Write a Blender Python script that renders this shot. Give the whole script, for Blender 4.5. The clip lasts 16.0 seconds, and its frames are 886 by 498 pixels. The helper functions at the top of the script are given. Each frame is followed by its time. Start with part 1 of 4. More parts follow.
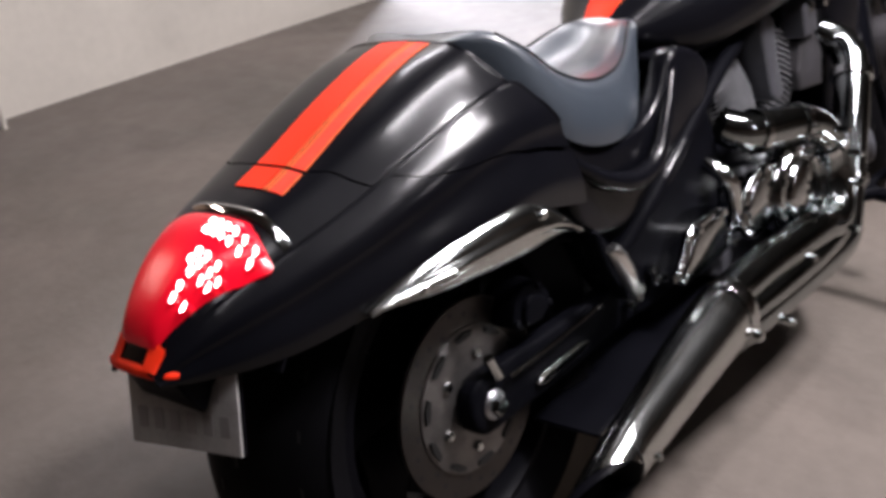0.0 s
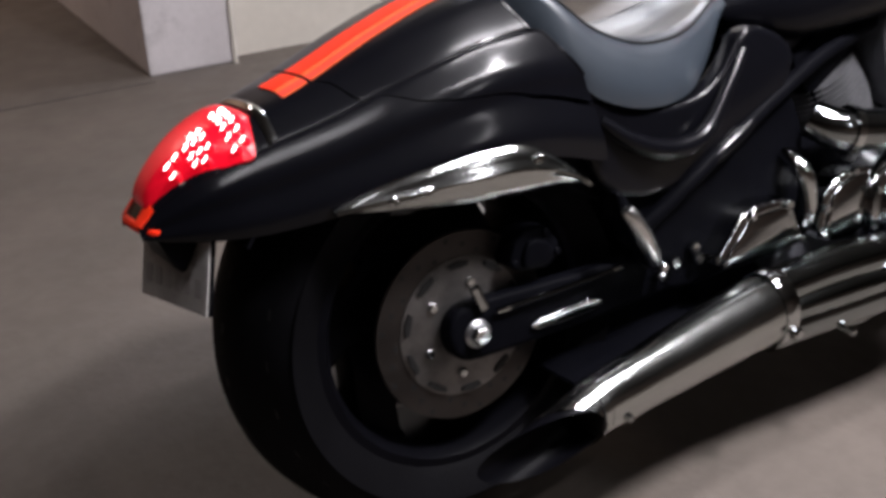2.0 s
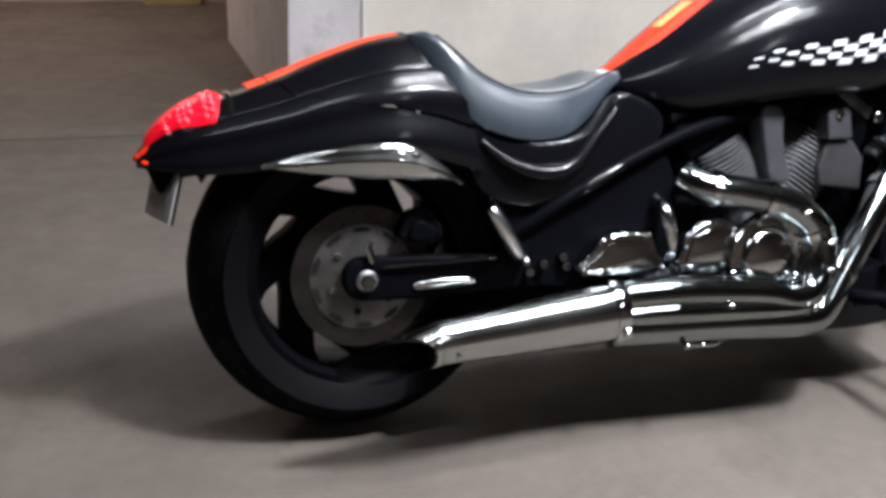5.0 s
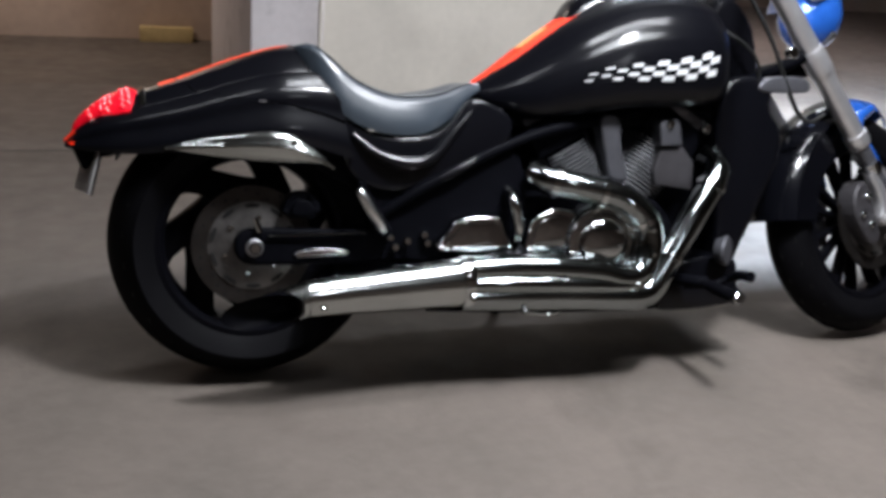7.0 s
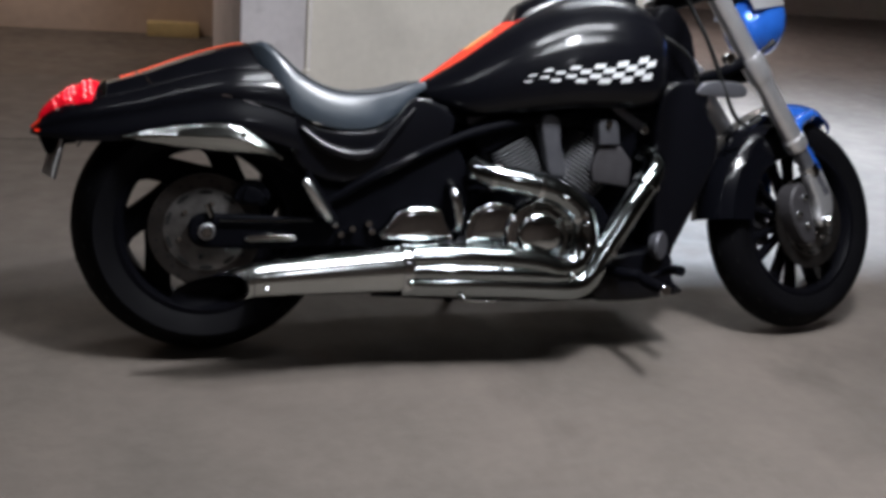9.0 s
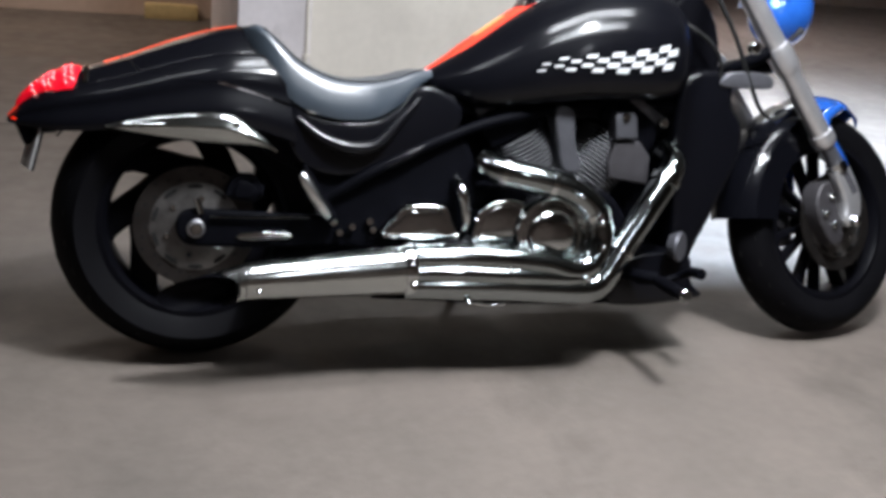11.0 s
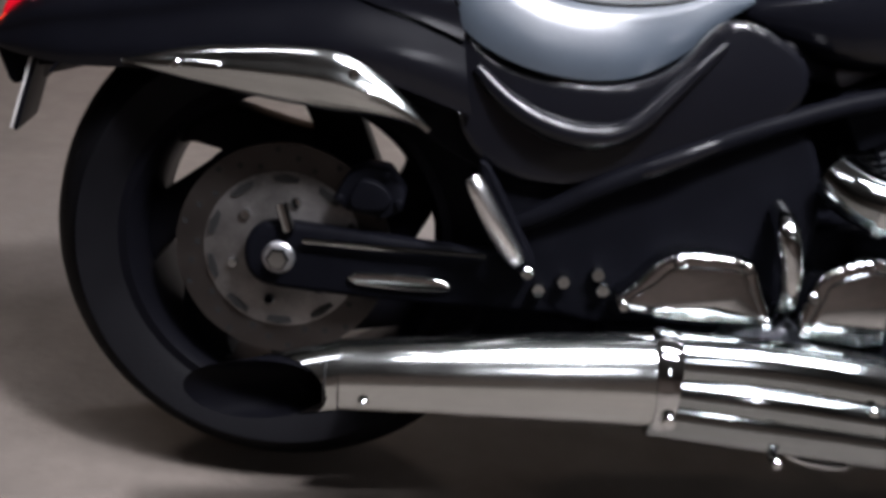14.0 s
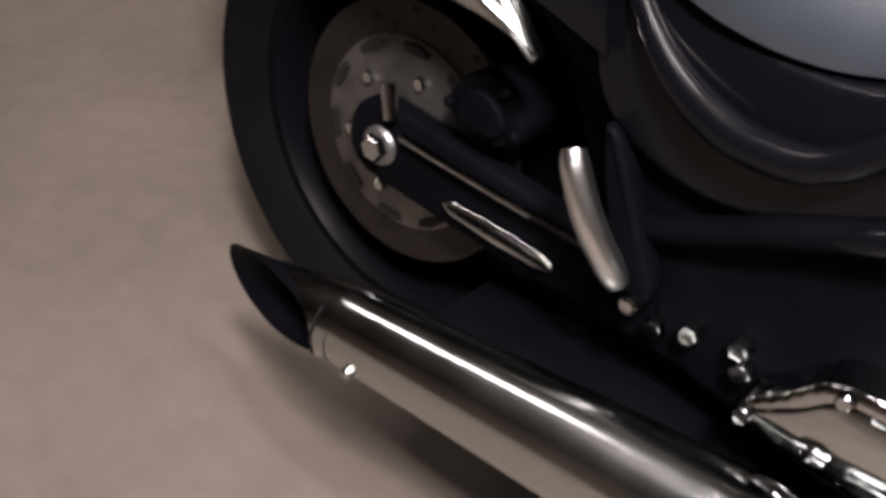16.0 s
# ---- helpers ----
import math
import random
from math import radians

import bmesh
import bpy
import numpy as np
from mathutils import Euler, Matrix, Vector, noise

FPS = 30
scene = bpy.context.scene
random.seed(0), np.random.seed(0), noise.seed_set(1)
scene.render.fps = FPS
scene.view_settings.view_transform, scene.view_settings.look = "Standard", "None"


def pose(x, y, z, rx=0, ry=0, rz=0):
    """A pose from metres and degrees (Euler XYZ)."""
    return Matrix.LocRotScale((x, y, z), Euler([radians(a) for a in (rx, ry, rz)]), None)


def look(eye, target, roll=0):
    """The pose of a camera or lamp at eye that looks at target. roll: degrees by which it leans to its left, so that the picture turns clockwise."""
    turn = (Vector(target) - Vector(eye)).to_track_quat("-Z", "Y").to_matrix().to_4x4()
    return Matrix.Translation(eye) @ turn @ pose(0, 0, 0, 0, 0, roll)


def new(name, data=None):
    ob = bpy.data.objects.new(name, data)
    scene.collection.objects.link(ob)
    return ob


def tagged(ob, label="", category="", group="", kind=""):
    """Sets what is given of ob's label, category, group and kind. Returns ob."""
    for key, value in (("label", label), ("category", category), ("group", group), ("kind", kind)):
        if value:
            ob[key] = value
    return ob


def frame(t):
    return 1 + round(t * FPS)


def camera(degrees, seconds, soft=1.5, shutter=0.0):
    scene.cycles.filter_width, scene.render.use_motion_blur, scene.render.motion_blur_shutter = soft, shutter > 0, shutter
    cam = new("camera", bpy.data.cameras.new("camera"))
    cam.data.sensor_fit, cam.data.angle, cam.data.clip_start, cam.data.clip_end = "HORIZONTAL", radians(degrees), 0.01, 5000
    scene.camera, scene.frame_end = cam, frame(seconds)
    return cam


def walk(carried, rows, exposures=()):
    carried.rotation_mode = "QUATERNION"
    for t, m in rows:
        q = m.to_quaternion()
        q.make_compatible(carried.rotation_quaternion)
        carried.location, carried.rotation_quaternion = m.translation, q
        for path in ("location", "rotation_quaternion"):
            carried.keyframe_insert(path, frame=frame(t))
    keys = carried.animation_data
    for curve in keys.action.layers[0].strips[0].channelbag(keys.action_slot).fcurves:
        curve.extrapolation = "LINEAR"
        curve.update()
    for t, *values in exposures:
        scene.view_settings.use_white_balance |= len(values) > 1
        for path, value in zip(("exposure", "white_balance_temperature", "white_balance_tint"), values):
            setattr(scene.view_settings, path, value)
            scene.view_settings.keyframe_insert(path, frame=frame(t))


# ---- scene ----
cam = camera(47.00, 16.0, soft=3.8, shutter=0.5)
PATH = [
    (0, (-0.865, -0.758, 1.169), (0.470, 0.395, 0.226), -2.6),
    (0.5, (-0.769, -0.782, 1.156), (0.443, 0.498, 0.212), -3.2),
    (1, (-0.693, -0.869, 1.165), (0.366, 0.514, 0.183), -2.7),
    (1.5, (-0.646, -0.967, 1.163), (0.309, 0.478, 0.162), -2.0),
    (2, (-0.675, -1.088, 1.115), (0.259, 0.417, 0.186), -1.0),
    (2.5, (-0.685, -1.225, 1.107), (0.201, 0.332, 0.218), -1.3),
    (3, (-0.651, -1.353, 1.074), (0.179, 0.271, 0.253), -0.6),
    (3.5, (-0.615, -1.466, 1.072), (0.156, 0.205, 0.288), 0.1),
    (6, (-0.350, -2.064, 1.140), (0.216, -0.272, 0.458), 3.7),
    (6.5, (-0.316, -2.183, 1.109), (0.276, -0.385, 0.464), 4.0),
    (7, (-0.281, -2.325, 1.112), (0.312, -0.522, 0.482), 4.0),
    (7.5, (-0.264, -2.428, 1.118), (0.333, -0.624, 0.494), 4.2),
    (8, (-0.222, -2.492, 1.164), (0.361, -0.690, 0.521), 4.6),
    (8.5, (-0.172, -2.524, 1.157), (0.390, -0.713, 0.523), 4.7),
    (11, (-0.103, -2.358, 1.126), (0.451, -0.553, 0.466), 5.5),
    (11.5, (-0.098, -2.194, 1.122), (0.441, -0.391, 0.443), 5.6),
    (12, (-0.008, -2.020, 1.112), (0.424, -0.199, 0.407), 5.1),
    (12.5, (0.050, -1.818, 1.107), (0.384, -0.001, 0.342), 5.2),
    (13, (0.088, -1.588, 1.049), (0.331, 0.232, 0.258), 5.1),
    (13.5, (0.039, -1.412, 1.004), (0.311, 0.390, 0.180), 6.7),
    (14, (0.192, -1.251, 0.910), (0.214, 0.570, 0.082), 5.7),
    (14.5, (0.300, -1.092, 0.936), (0.091, 0.620, -0.077), 6.0),
    (15, (0.373, -0.928, 1.001), (-0.038, 0.554, -0.277), 6.2),
    (15.5, (0.472, -0.799, 0.994), (-0.202, 0.516, -0.354), 4.0),
    (16, (0.541, -0.682, 0.974), (-0.337, 0.472, -0.403), 5.0),
]
EXPOSURES = [(0, 0.36, 6700, 21), (2, 0.25, 6600, 19), (3.5, 0.50, 6450, 16), (6, 0.62, 6250, 13), (7, 0.20, 6300, 13), (8, -0.06, 6300, 13), (8.5, -0.14, 6300, 13), (11, 0.48, 6250, 12), (12, 0.58, 6200, 13), (13, 0.74, 6250, 14), (14, 0.82, 6300, 18), (14.5, 0.55, 7000, 24), (15, 0.38, 7400, 27), (16, 0.54, 7300, 24)]
walk(cam, [(t, look(e, g, r)) for t, e, g, r in PATH], EXPOSURES)

# ---- world and lamps ----
world = bpy.data.worlds.new("garage_air")
scene.world = world
world.use_nodes = True
world.node_tree.nodes["Background"].inputs[0].default_value = (0.75, 0.8, 0.9, 1)
world.node_tree.nodes["Background"].inputs[1].default_value = 0.045

CEILING = 2.75
LAMPS = [
    # x, y, length, width, turned, power, colour
    (1.04, -1.00, 0.30, 0.28, 90, 94, (0.95, 0.98, 1.0)),
    (1.08, -0.40, 1.5, 0.08, 0, 29, (0.95, 0.98, 1.0)),
    (1.05, -1.22, 1.5, 0.08, 0, 36, (0.95, 0.98, 1.0)),
    (-0.95, -0.60, 1.2, 0.08, 0, 6, (0.95, 0.98, 1.0)),
    (2.05, 2.08, 1.4, 0.12, 0, 32, (0.91, 0.96, 1.0)),
    # added unseen lamp, brightens the bay
    (-1.20, 4.80, 1.5, 0.14, 0, 34, (1.0, 0.82, 0.66)),
    (1.30, -3.60, 1.2, 0.08, 90, 8, (0.95, 0.98, 1.0)),
    # added unseen lamp, brightens the far wall
    (4.5, 7.5, 1.2, 0.3, 0, 140, (1.0, 0.86, 0.82)),
]
for tx, ty, length, width, turned, power, colour in LAMPS:
    data = bpy.data.lights.new("lamp_glow", "AREA")
    data.shape, data.size, data.size_y, data.energy, data.color = "RECTANGLE", length, width, power, colour
    ob = new("lamp_glow", data)
    ob.matrix_world = pose(tx, ty, CEILING - 0.075, 0, 0, turned)

# added unseen cold lamp over the passage brightens the floor, tilted towards the motorcycle
data = bpy.data.lights.new("passage_fill", "AREA")
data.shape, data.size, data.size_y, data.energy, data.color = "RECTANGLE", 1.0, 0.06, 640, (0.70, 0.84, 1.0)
ob = new("passage_fill", data)
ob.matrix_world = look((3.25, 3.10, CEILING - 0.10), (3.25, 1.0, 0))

# ---- materials ----


def material(name, colour, rough=0.5, metal=0.0, vary=0.0, scale=6.0, bump=0.0, bump_scale=80.0, coat=0.0, coat_rough=0.06, second=None, rough_vary=0.0, stain=0.0, stain_scale=1.2, spec=0.5):
    """A surface with colour drift at two scales, fine relief and uneven gloss."""
    m = bpy.data.materials.new(name)
    m.use_nodes = True
    t = m.node_tree
    b = t.nodes["Principled BSDF"]
    b.inputs["Base Color"].default_value = (*colour, 1)
    b.inputs["Roughness"].default_value = rough
    b.inputs["Metallic"].default_value = metal
    b.inputs["Specular IOR Level"].default_value = spec
    if coat:
        b.inputs["Coat Weight"].default_value = coat
        b.inputs["Coat Roughness"].default_value = coat_rough
    if vary or bump or rough_vary or stain:
        at = t.nodes.new("ShaderNodeTexCoord")
    if vary:
        big = t.nodes.new("ShaderNodeTexNoise")
        big.inputs["Scale"].default_value, big.inputs["Detail"].default_value = scale, 8
        fine = t.nodes.new("ShaderNodeTexNoise")
        fine.inputs["Scale"].default_value, fine.inputs["Detail"].default_value = scale * 14, 4
        t.links.new(at.outputs["Object"], big.inputs["Vector"])
        t.links.new(at.outputs["Object"], fine.inputs["Vector"])
        mix = t.nodes.new("ShaderNodeMix")
        mix.data_type = "RGBA"
        mix.inputs["A"].default_value = (*[c * (1 - vary) for c in colour], 1)
        mix.inputs["B"].default_value = (*(second or [min(1, c * (1 + vary)) for c in colour]), 1)
        ramp = t.nodes.new("ShaderNodeMapRange")
        ramp.inputs["From Min"].default_value, ramp.inputs["From Max"].default_value = 0.32, 0.68
        add = t.nodes.new("ShaderNodeMix")
        add.inputs["Factor"].default_value = 0.3
        t.links.new(big.outputs["Fac"], add.inputs["A"])
        t.links.new(fine.outputs["Fac"], add.inputs["B"])
        t.links.new(add.outputs["Result"], ramp.inputs["Value"])
        t.links.new(ramp.outputs["Result"], mix.inputs["Factor"])
        last = mix.outputs["Result"]
        if stain:
            spot = t.nodes.new("ShaderNodeTexNoise")
            spot.inputs["Scale"].default_value, spot.inputs["Detail"].default_value, spot.inputs["Roughness"].default_value = stain_scale, 6, 0.62
            t.links.new(at.outputs["Object"], spot.inputs["Vector"])
            cut = t.nodes.new("ShaderNodeMapRange")
            cut.inputs["From Min"].default_value, cut.inputs["From Max"].default_value = 0.56, 0.74
            cut.inputs["To Max"].default_value = stain
            t.links.new(spot.outputs["Fac"], cut.inputs["Value"])
            dirty = t.nodes.new("ShaderNodeMix")
            dirty.data_type = "RGBA"
            dirty.inputs["B"].default_value = (*[c * 0.35 for c in colour], 1)
            t.links.new(cut.outputs["Result"], dirty.inputs["Factor"])
            t.links.new(last, dirty.inputs["A"])
            last = dirty.outputs["Result"]
        t.links.new(last, b.inputs["Base Color"])
    if rough_vary:
        dull = t.nodes.new("ShaderNodeTexNoise")
        dull.inputs["Scale"].default_value, dull.inputs["Detail"].default_value = 9, 7
        t.links.new(at.outputs["Object"], dull.inputs["Vector"])
        span = t.nodes.new("ShaderNodeMapRange")
        span.inputs["From Min"].default_value, span.inputs["From Max"].default_value = 0.3, 0.7
        span.inputs["To Min"].default_value, span.inputs["To Max"].default_value = max(0.02, rough - rough_vary), rough + rough_vary
        t.links.new(dull.outputs["Fac"], span.inputs["Value"])
        t.links.new(span.outputs["Result"], b.inputs["Roughness"])
    if bump:
        grain = t.nodes.new("ShaderNodeTexNoise")
        grain.inputs["Scale"].default_value, grain.inputs["Detail"].default_value = bump_scale, 5
        t.links.new(at.outputs["Object"], grain.inputs["Vector"])
        rise = t.nodes.new("ShaderNodeBump")
        rise.inputs["Strength"].default_value, rise.inputs["Distance"].default_value = bump, 0.004
        t.links.new(grain.outputs["Fac"], rise.inputs["Height"])
        t.links.new(rise.outputs["Normal"], b.inputs["Normal"])
    return m


def glowing(name, colour, strength):
    m = material(name, colour, 0.25)
    b = m.node_tree.nodes["Principled BSDF"]
    b.inputs["Emission Color"].default_value = (*colour, 1)
    b.inputs["Emission Strength"].default_value = strength
    return m


M_FLOOR = material("concrete_floor", (0.120, 0.105, 0.091), 0.62, vary=0.20, scale=1.9, bump=0.25, bump_scale=60, rough_vary=0.12, stain=0.45, stain_scale=1.7, second=(0.144, 0.121, 0.105), spec=0.12)
# concrete with the bay's shade put into a darker colour
M_BAY_SHADE = material("shaded_concrete_floor", (0.09, 0.076, 0.066), 0.6, vary=0.2, scale=1.8, bump=0.25, bump_scale=60, rough_vary=0.1)
M_WALL = material("cream_wall_paint", (0.64, 0.595, 0.525), 0.75, vary=0.08, scale=2.0, bump=0.3, bump_scale=120, stain=0.2)
M_BROWN = material("brown_wall_paint", (0.17, 0.13, 0.108), 0.8, vary=0.15, scale=2.0, bump=0.3, bump_scale=120, stain=0.3)
M_BAYWALL = material("ochre_wall_paint", (0.46, 0.35, 0.28), 0.8, vary=0.15, scale=1.2, bump=0.3, bump_scale=120, stain=0.4)
M_TIMBER = material("ochre_timber", (0.55, 0.42, 0.20), 0.7, vary=0.25, scale=6.0, bump=0.3, bump_scale=40)
M_PILLAR = material("grey_pillar_paint", (0.60, 0.56, 0.565), 0.7, vary=0.1, scale=3.0, bump=0.35, bump_scale=90, stain=0.55, stain_scale=4.5)
M_CEIL = material("ceiling_plaster", (0.12, 0.117, 0.112), 0.85, vary=0.1, scale=3, bump=0.2)
M_BLACK = material("black_satin_paint", (0.0026, 0.0027, 0.0040), 0.34, vary=0.1, scale=20, coat=0.45, coat_rough=0.16, rough_vary=0.05, spec=0.05)
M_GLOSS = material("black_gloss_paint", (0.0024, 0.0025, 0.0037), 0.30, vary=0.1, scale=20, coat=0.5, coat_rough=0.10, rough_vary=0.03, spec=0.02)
M_BLACKM = material("black_engine_paint", (0.0024, 0.0025, 0.0037), 0.52, vary=0.2, scale=20, bump=0.05, bump_scale=300, spec=0.025)
M_ORANGE = material("orange_red_paint", (0.92, 0.035, 0.008), 0.5, vary=0.05, scale=12, spec=0.18)
M_SALMON = material("salmon_paint", (0.92, 0.055, 0.030), 0.5, vary=0.2, scale=60, spec=0.18)
M_YELLOW = material("yellow_pinstripe", (0.86, 0.15, 0.045), 0.5, spec=0.2)
M_BADGE = material("pale_yellow_vinyl", (0.88, 0.36, 0.12), 0.45, spec=0.2)
M_WHITE = material("white_decal", (0.62, 0.63, 0.64), 0.4, vary=0.06, scale=30)
# a blue reflection on the front end, put into the base colour
M_BLUE_SHEEN = material("painted_blue_reflection", (0.02, 0.11, 0.48), 0.2, metal=0.35, vary=0.15, scale=40, coat=0.8)
M_CHROME = material("chrome_plate", (0.56, 0.58, 0.58), 0.065, metal=1.0, rough_vary=0.03)
M_PIPE = material("exhaust_chrome", (0.50, 0.52, 0.505), 0.145, metal=1.0, rough_vary=0.05, vary=0.06, scale=8)
M_HEADER = material("header_chrome", (0.31, 0.335, 0.335), 0.10, metal=1.0, rough_vary=0.04, vary=0.08, scale=9)
M_ALU = material("brushed_aluminium", (0.42, 0.42, 0.43), 0.36, metal=1.0, vary=0.12, scale=30, rough_vary=0.08)
M_FORK = material("satin_fork_alloy", (0.70, 0.69, 0.70), 0.33, metal=0.85, vary=0.06, scale=30, rough_vary=0.05)
M_PEG = material("satin_peg_alloy", (0.76, 0.76, 0.75), 0.27, metal=1.0, vary=0.06, scale=40)
M_GREY = material("grey_engine_casting", (0.10, 0.10, 0.112), 0.42, metal=0.6, vary=0.15, scale=30, bump=0.1, bump_scale=250)
M_BARREL = material("dark_barrel_casting", (0.040, 0.037, 0.040), 0.5, metal=0.4, vary=0.2, scale=25, bump=0.15, bump_scale=200)
M_FIN = material("bright_fin_casting", (0.20, 0.20, 0.21), 0.36, metal=0.6, vary=0.2, scale=30)
M_DISC = material("brake_disc_steel", (0.046, 0.040, 0.037), 0.40, metal=0.9, vary=0.2, scale=25, rough_vary=0.08)
M_CARRIER = material("dusty_disc_carrier", (0.145, 0.137, 0.132), 0.38, metal=0.85, vary=0.45, scale=25, rough_vary=0.08)
M_RIM = material("black_wheel_paint", (0.0026, 0.0026, 0.0037), 0.42, vary=0.15, scale=20, spec=0.04)
M_RUBBER = material("tyre_rubber", (0.0032, 0.0031, 0.0038), 0.62, vary=0.2, scale=18, bump=0.15, bump_scale=160, rough_vary=0.1, spec=0.04)
M_SEAT = material("grey_vinyl", (0.027, 0.036, 0.047), 0.45, coat=0.85, coat_rough=0.28, vary=0.12, scale=14, bump=0.12, bump_scale=420, rough_vary=0.05)
M_PLATE = material("dirty_plate_paint", (0.34, 0.33, 0.32), 0.5, vary=0.25, scale=14, stain=0.5, stain_scale=9)
M_MARK = material("plate_marking", (0.25, 0.24, 0.235), 0.5)
M_CABLE = material("cable_rubber", (0.011, 0.011, 0.011), 0.5, spec=0.2)
M_LENS = glowing("red_lens", (0.55, 0.004, 0.014), 0.42)
# the lens glows most round the lit spots
t = M_LENS.node_tree
place = t.nodes.new("ShaderNodeTexCoord")
far = t.nodes.new("ShaderNodeVectorMath")
far.operation = "DISTANCE"
far.inputs[1].default_value = (-0.300, -0.068, 0.655)
fade = t.nodes.new("ShaderNodeMapRange")
fade.inputs["From Min"].default_value, fade.inputs["From Max"].default_value = 0.035, 0.125
fade.inputs["To Min"].default_value, fade.inputs["To Max"].default_value = 0.75, 0.05
t.links.new(place.outputs["Object"], far.inputs[0])
t.links.new(far.outputs["Value"], fade.inputs["Value"])
t.links.new(fade.outputs["Result"], t.nodes["Principled BSDF"].inputs["Emission Strength"])
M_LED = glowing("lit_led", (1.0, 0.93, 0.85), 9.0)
M_TUBE = glowing("lit_tube", (0.95, 0.98, 1.0), 5.0)

# ---- mesh helpers ----


def part(name, bm, mat, parent, label="", smooth=True):
    """Links a bmesh as one mesh under a thing or a part."""
    me = bpy.data.meshes.new(name)
    bmesh.ops.recalc_face_normals(bm, faces=bm.faces)
    bm.to_mesh(me)
    bm.free()
    me.materials.append(mat)
    if smooth:
        me.polygons.foreach_set("use_smooth", [True] * len(me.polygons))
        me.set_sharp_from_angle(angle=radians(42))
    ob = new(name, me)
    if parent is not None:
        ob.parent = parent
    return tagged(ob, label)


def curve(x, xs, ys):
    """A smooth line through the table xs, ys."""
    i = min(max(int(np.searchsorted(xs, x)) - 1, 0), len(xs) - 2)
    x0, x1 = xs[i], xs[i + 1]
    h = x1 - x0
    t = min(max((x - x0) / h, 0.0), 1.0)

    def slope(k):
        if k <= 0:
            return (ys[1] - ys[0]) / (xs[1] - xs[0])
        if k >= len(xs) - 1:
            return (ys[-1] - ys[-2]) / (xs[-1] - xs[-2])
        return (ys[k + 1] - ys[k - 1]) / (xs[k + 1] - xs[k - 1])

    m0, m1 = slope(i) * h, slope(i + 1) * h
    return (2 * t ** 3 - 3 * t * t + 1) * ys[i] + (t ** 3 - 2 * t * t + t) * m0 + (3 * t * t - 2 * t ** 3) * ys[i + 1] + (t ** 3 - t * t) * m1


def box(x0, x1, y0, y1, z0, z1, bevel=0.0):
    bm = bmesh.new()
    bmesh.ops.create_cube(bm, size=1, matrix=Matrix.Translation(((x0 + x1) / 2, (y0 + y1) / 2, (z0 + z1) / 2)) @ Matrix.Diagonal((x1 - x0, y1 - y0, z1 - z0, 1)))
    if bevel:
        bmesh.ops.bevel(bm, geom=bm.edges[:], offset=bevel, segments=2, affect="EDGES", profile=0.6)
    return bm


def lathe(profile, n, centre, closed=True):
    """A ring swept round the y axis from (radius, y) pairs."""
    bm = bmesh.new()
    rings = []
    for k in range(n):
        a = 2 * math.pi * k / n
        rings.append([bm.verts.new((centre[0] + r * math.cos(a), centre[1] + y, centre[2] + r * math.sin(a))) for r, y in profile])
    m = len(profile)
    for k in range(n):
        for j in range(m if closed else m - 1):
            bm.faces.new((rings[k][j], rings[k][(j + 1) % m], rings[(k + 1) % n][(j + 1) % m], rings[(k + 1) % n][j]))
    return bm


def disc(radius, y0, y1, centre, n=24, bevel=0.003):
    """A round plate or boss along y."""
    b = min(bevel, radius * 0.4)
    return lathe([(0.0005, y0), (radius - b, y0), (radius, y0 + b), (radius, y1 - b), (radius - b, y1), (0.0005, y1)], n, centre)


def tube(points, radii, n=16, steps=6, squash=1.0, caps=True, flat=None):
    """A smooth pipe through the points; squash narrows it sideways; flat turns its round section into one with four flatter faces, the first at that angle."""
    pts = [Vector(p) for p in points]
    if not isinstance(radii, (list, tuple)):
        radii = [radii] * len(pts)
    fine, rad = [], []
    for i in range(len(pts) - 1):
        a, b, c, d = pts[max(i - 1, 0)], pts[i], pts[i + 1], pts[min(i + 2, len(pts) - 1)]
        for k in range(steps):
            t = k / steps
            fine.append(0.5 * ((2 * b) + (c - a) * t + (2 * a - 5 * b + 4 * c - d) * t * t + (3 * b - a - 3 * c + d) * t ** 3))
            rad.append(radii[i] * (1 - t) + radii[i + 1] * t)
    fine.append(pts[-1]), rad.append(radii[-1])
    bm = bmesh.new()
    up = Vector((0, 0, 1))
    rings = []
    for i, p in enumerate(fine):
        d = (fine[min(i + 1, len(fine) - 1)] - fine[max(i - 1, 0)]).normalized()
        if abs(d.dot(up)) > 0.98:
            up = Vector((0, 1, 0))
        s = d.cross(up).normalized()
        up = s.cross(d).normalized()
        def full(a):
            return 1.0 if flat is None else 0.975 * (abs(math.cos(a - radians(flat))) ** 2.6 + abs(math.sin(a - radians(flat))) ** 2.6) ** (-1 / 2.6)

        rings.append([bm.verts.new(p + rad[i] * full(2 * math.pi * k / n) * (squash * math.cos(2 * math.pi * k / n) * s + math.sin(2 * math.pi * k / n) * up)) for k in range(n)])
    for a, b in zip(rings, rings[1:]):
        for k in range(n):
            bm.faces.new((a[k], a[(k + 1) % n], b[(k + 1) % n], b[k]))
    if caps:
        bm.faces.new(rings[0][::-1]), bm.faces.new(rings[-1])
    return bm


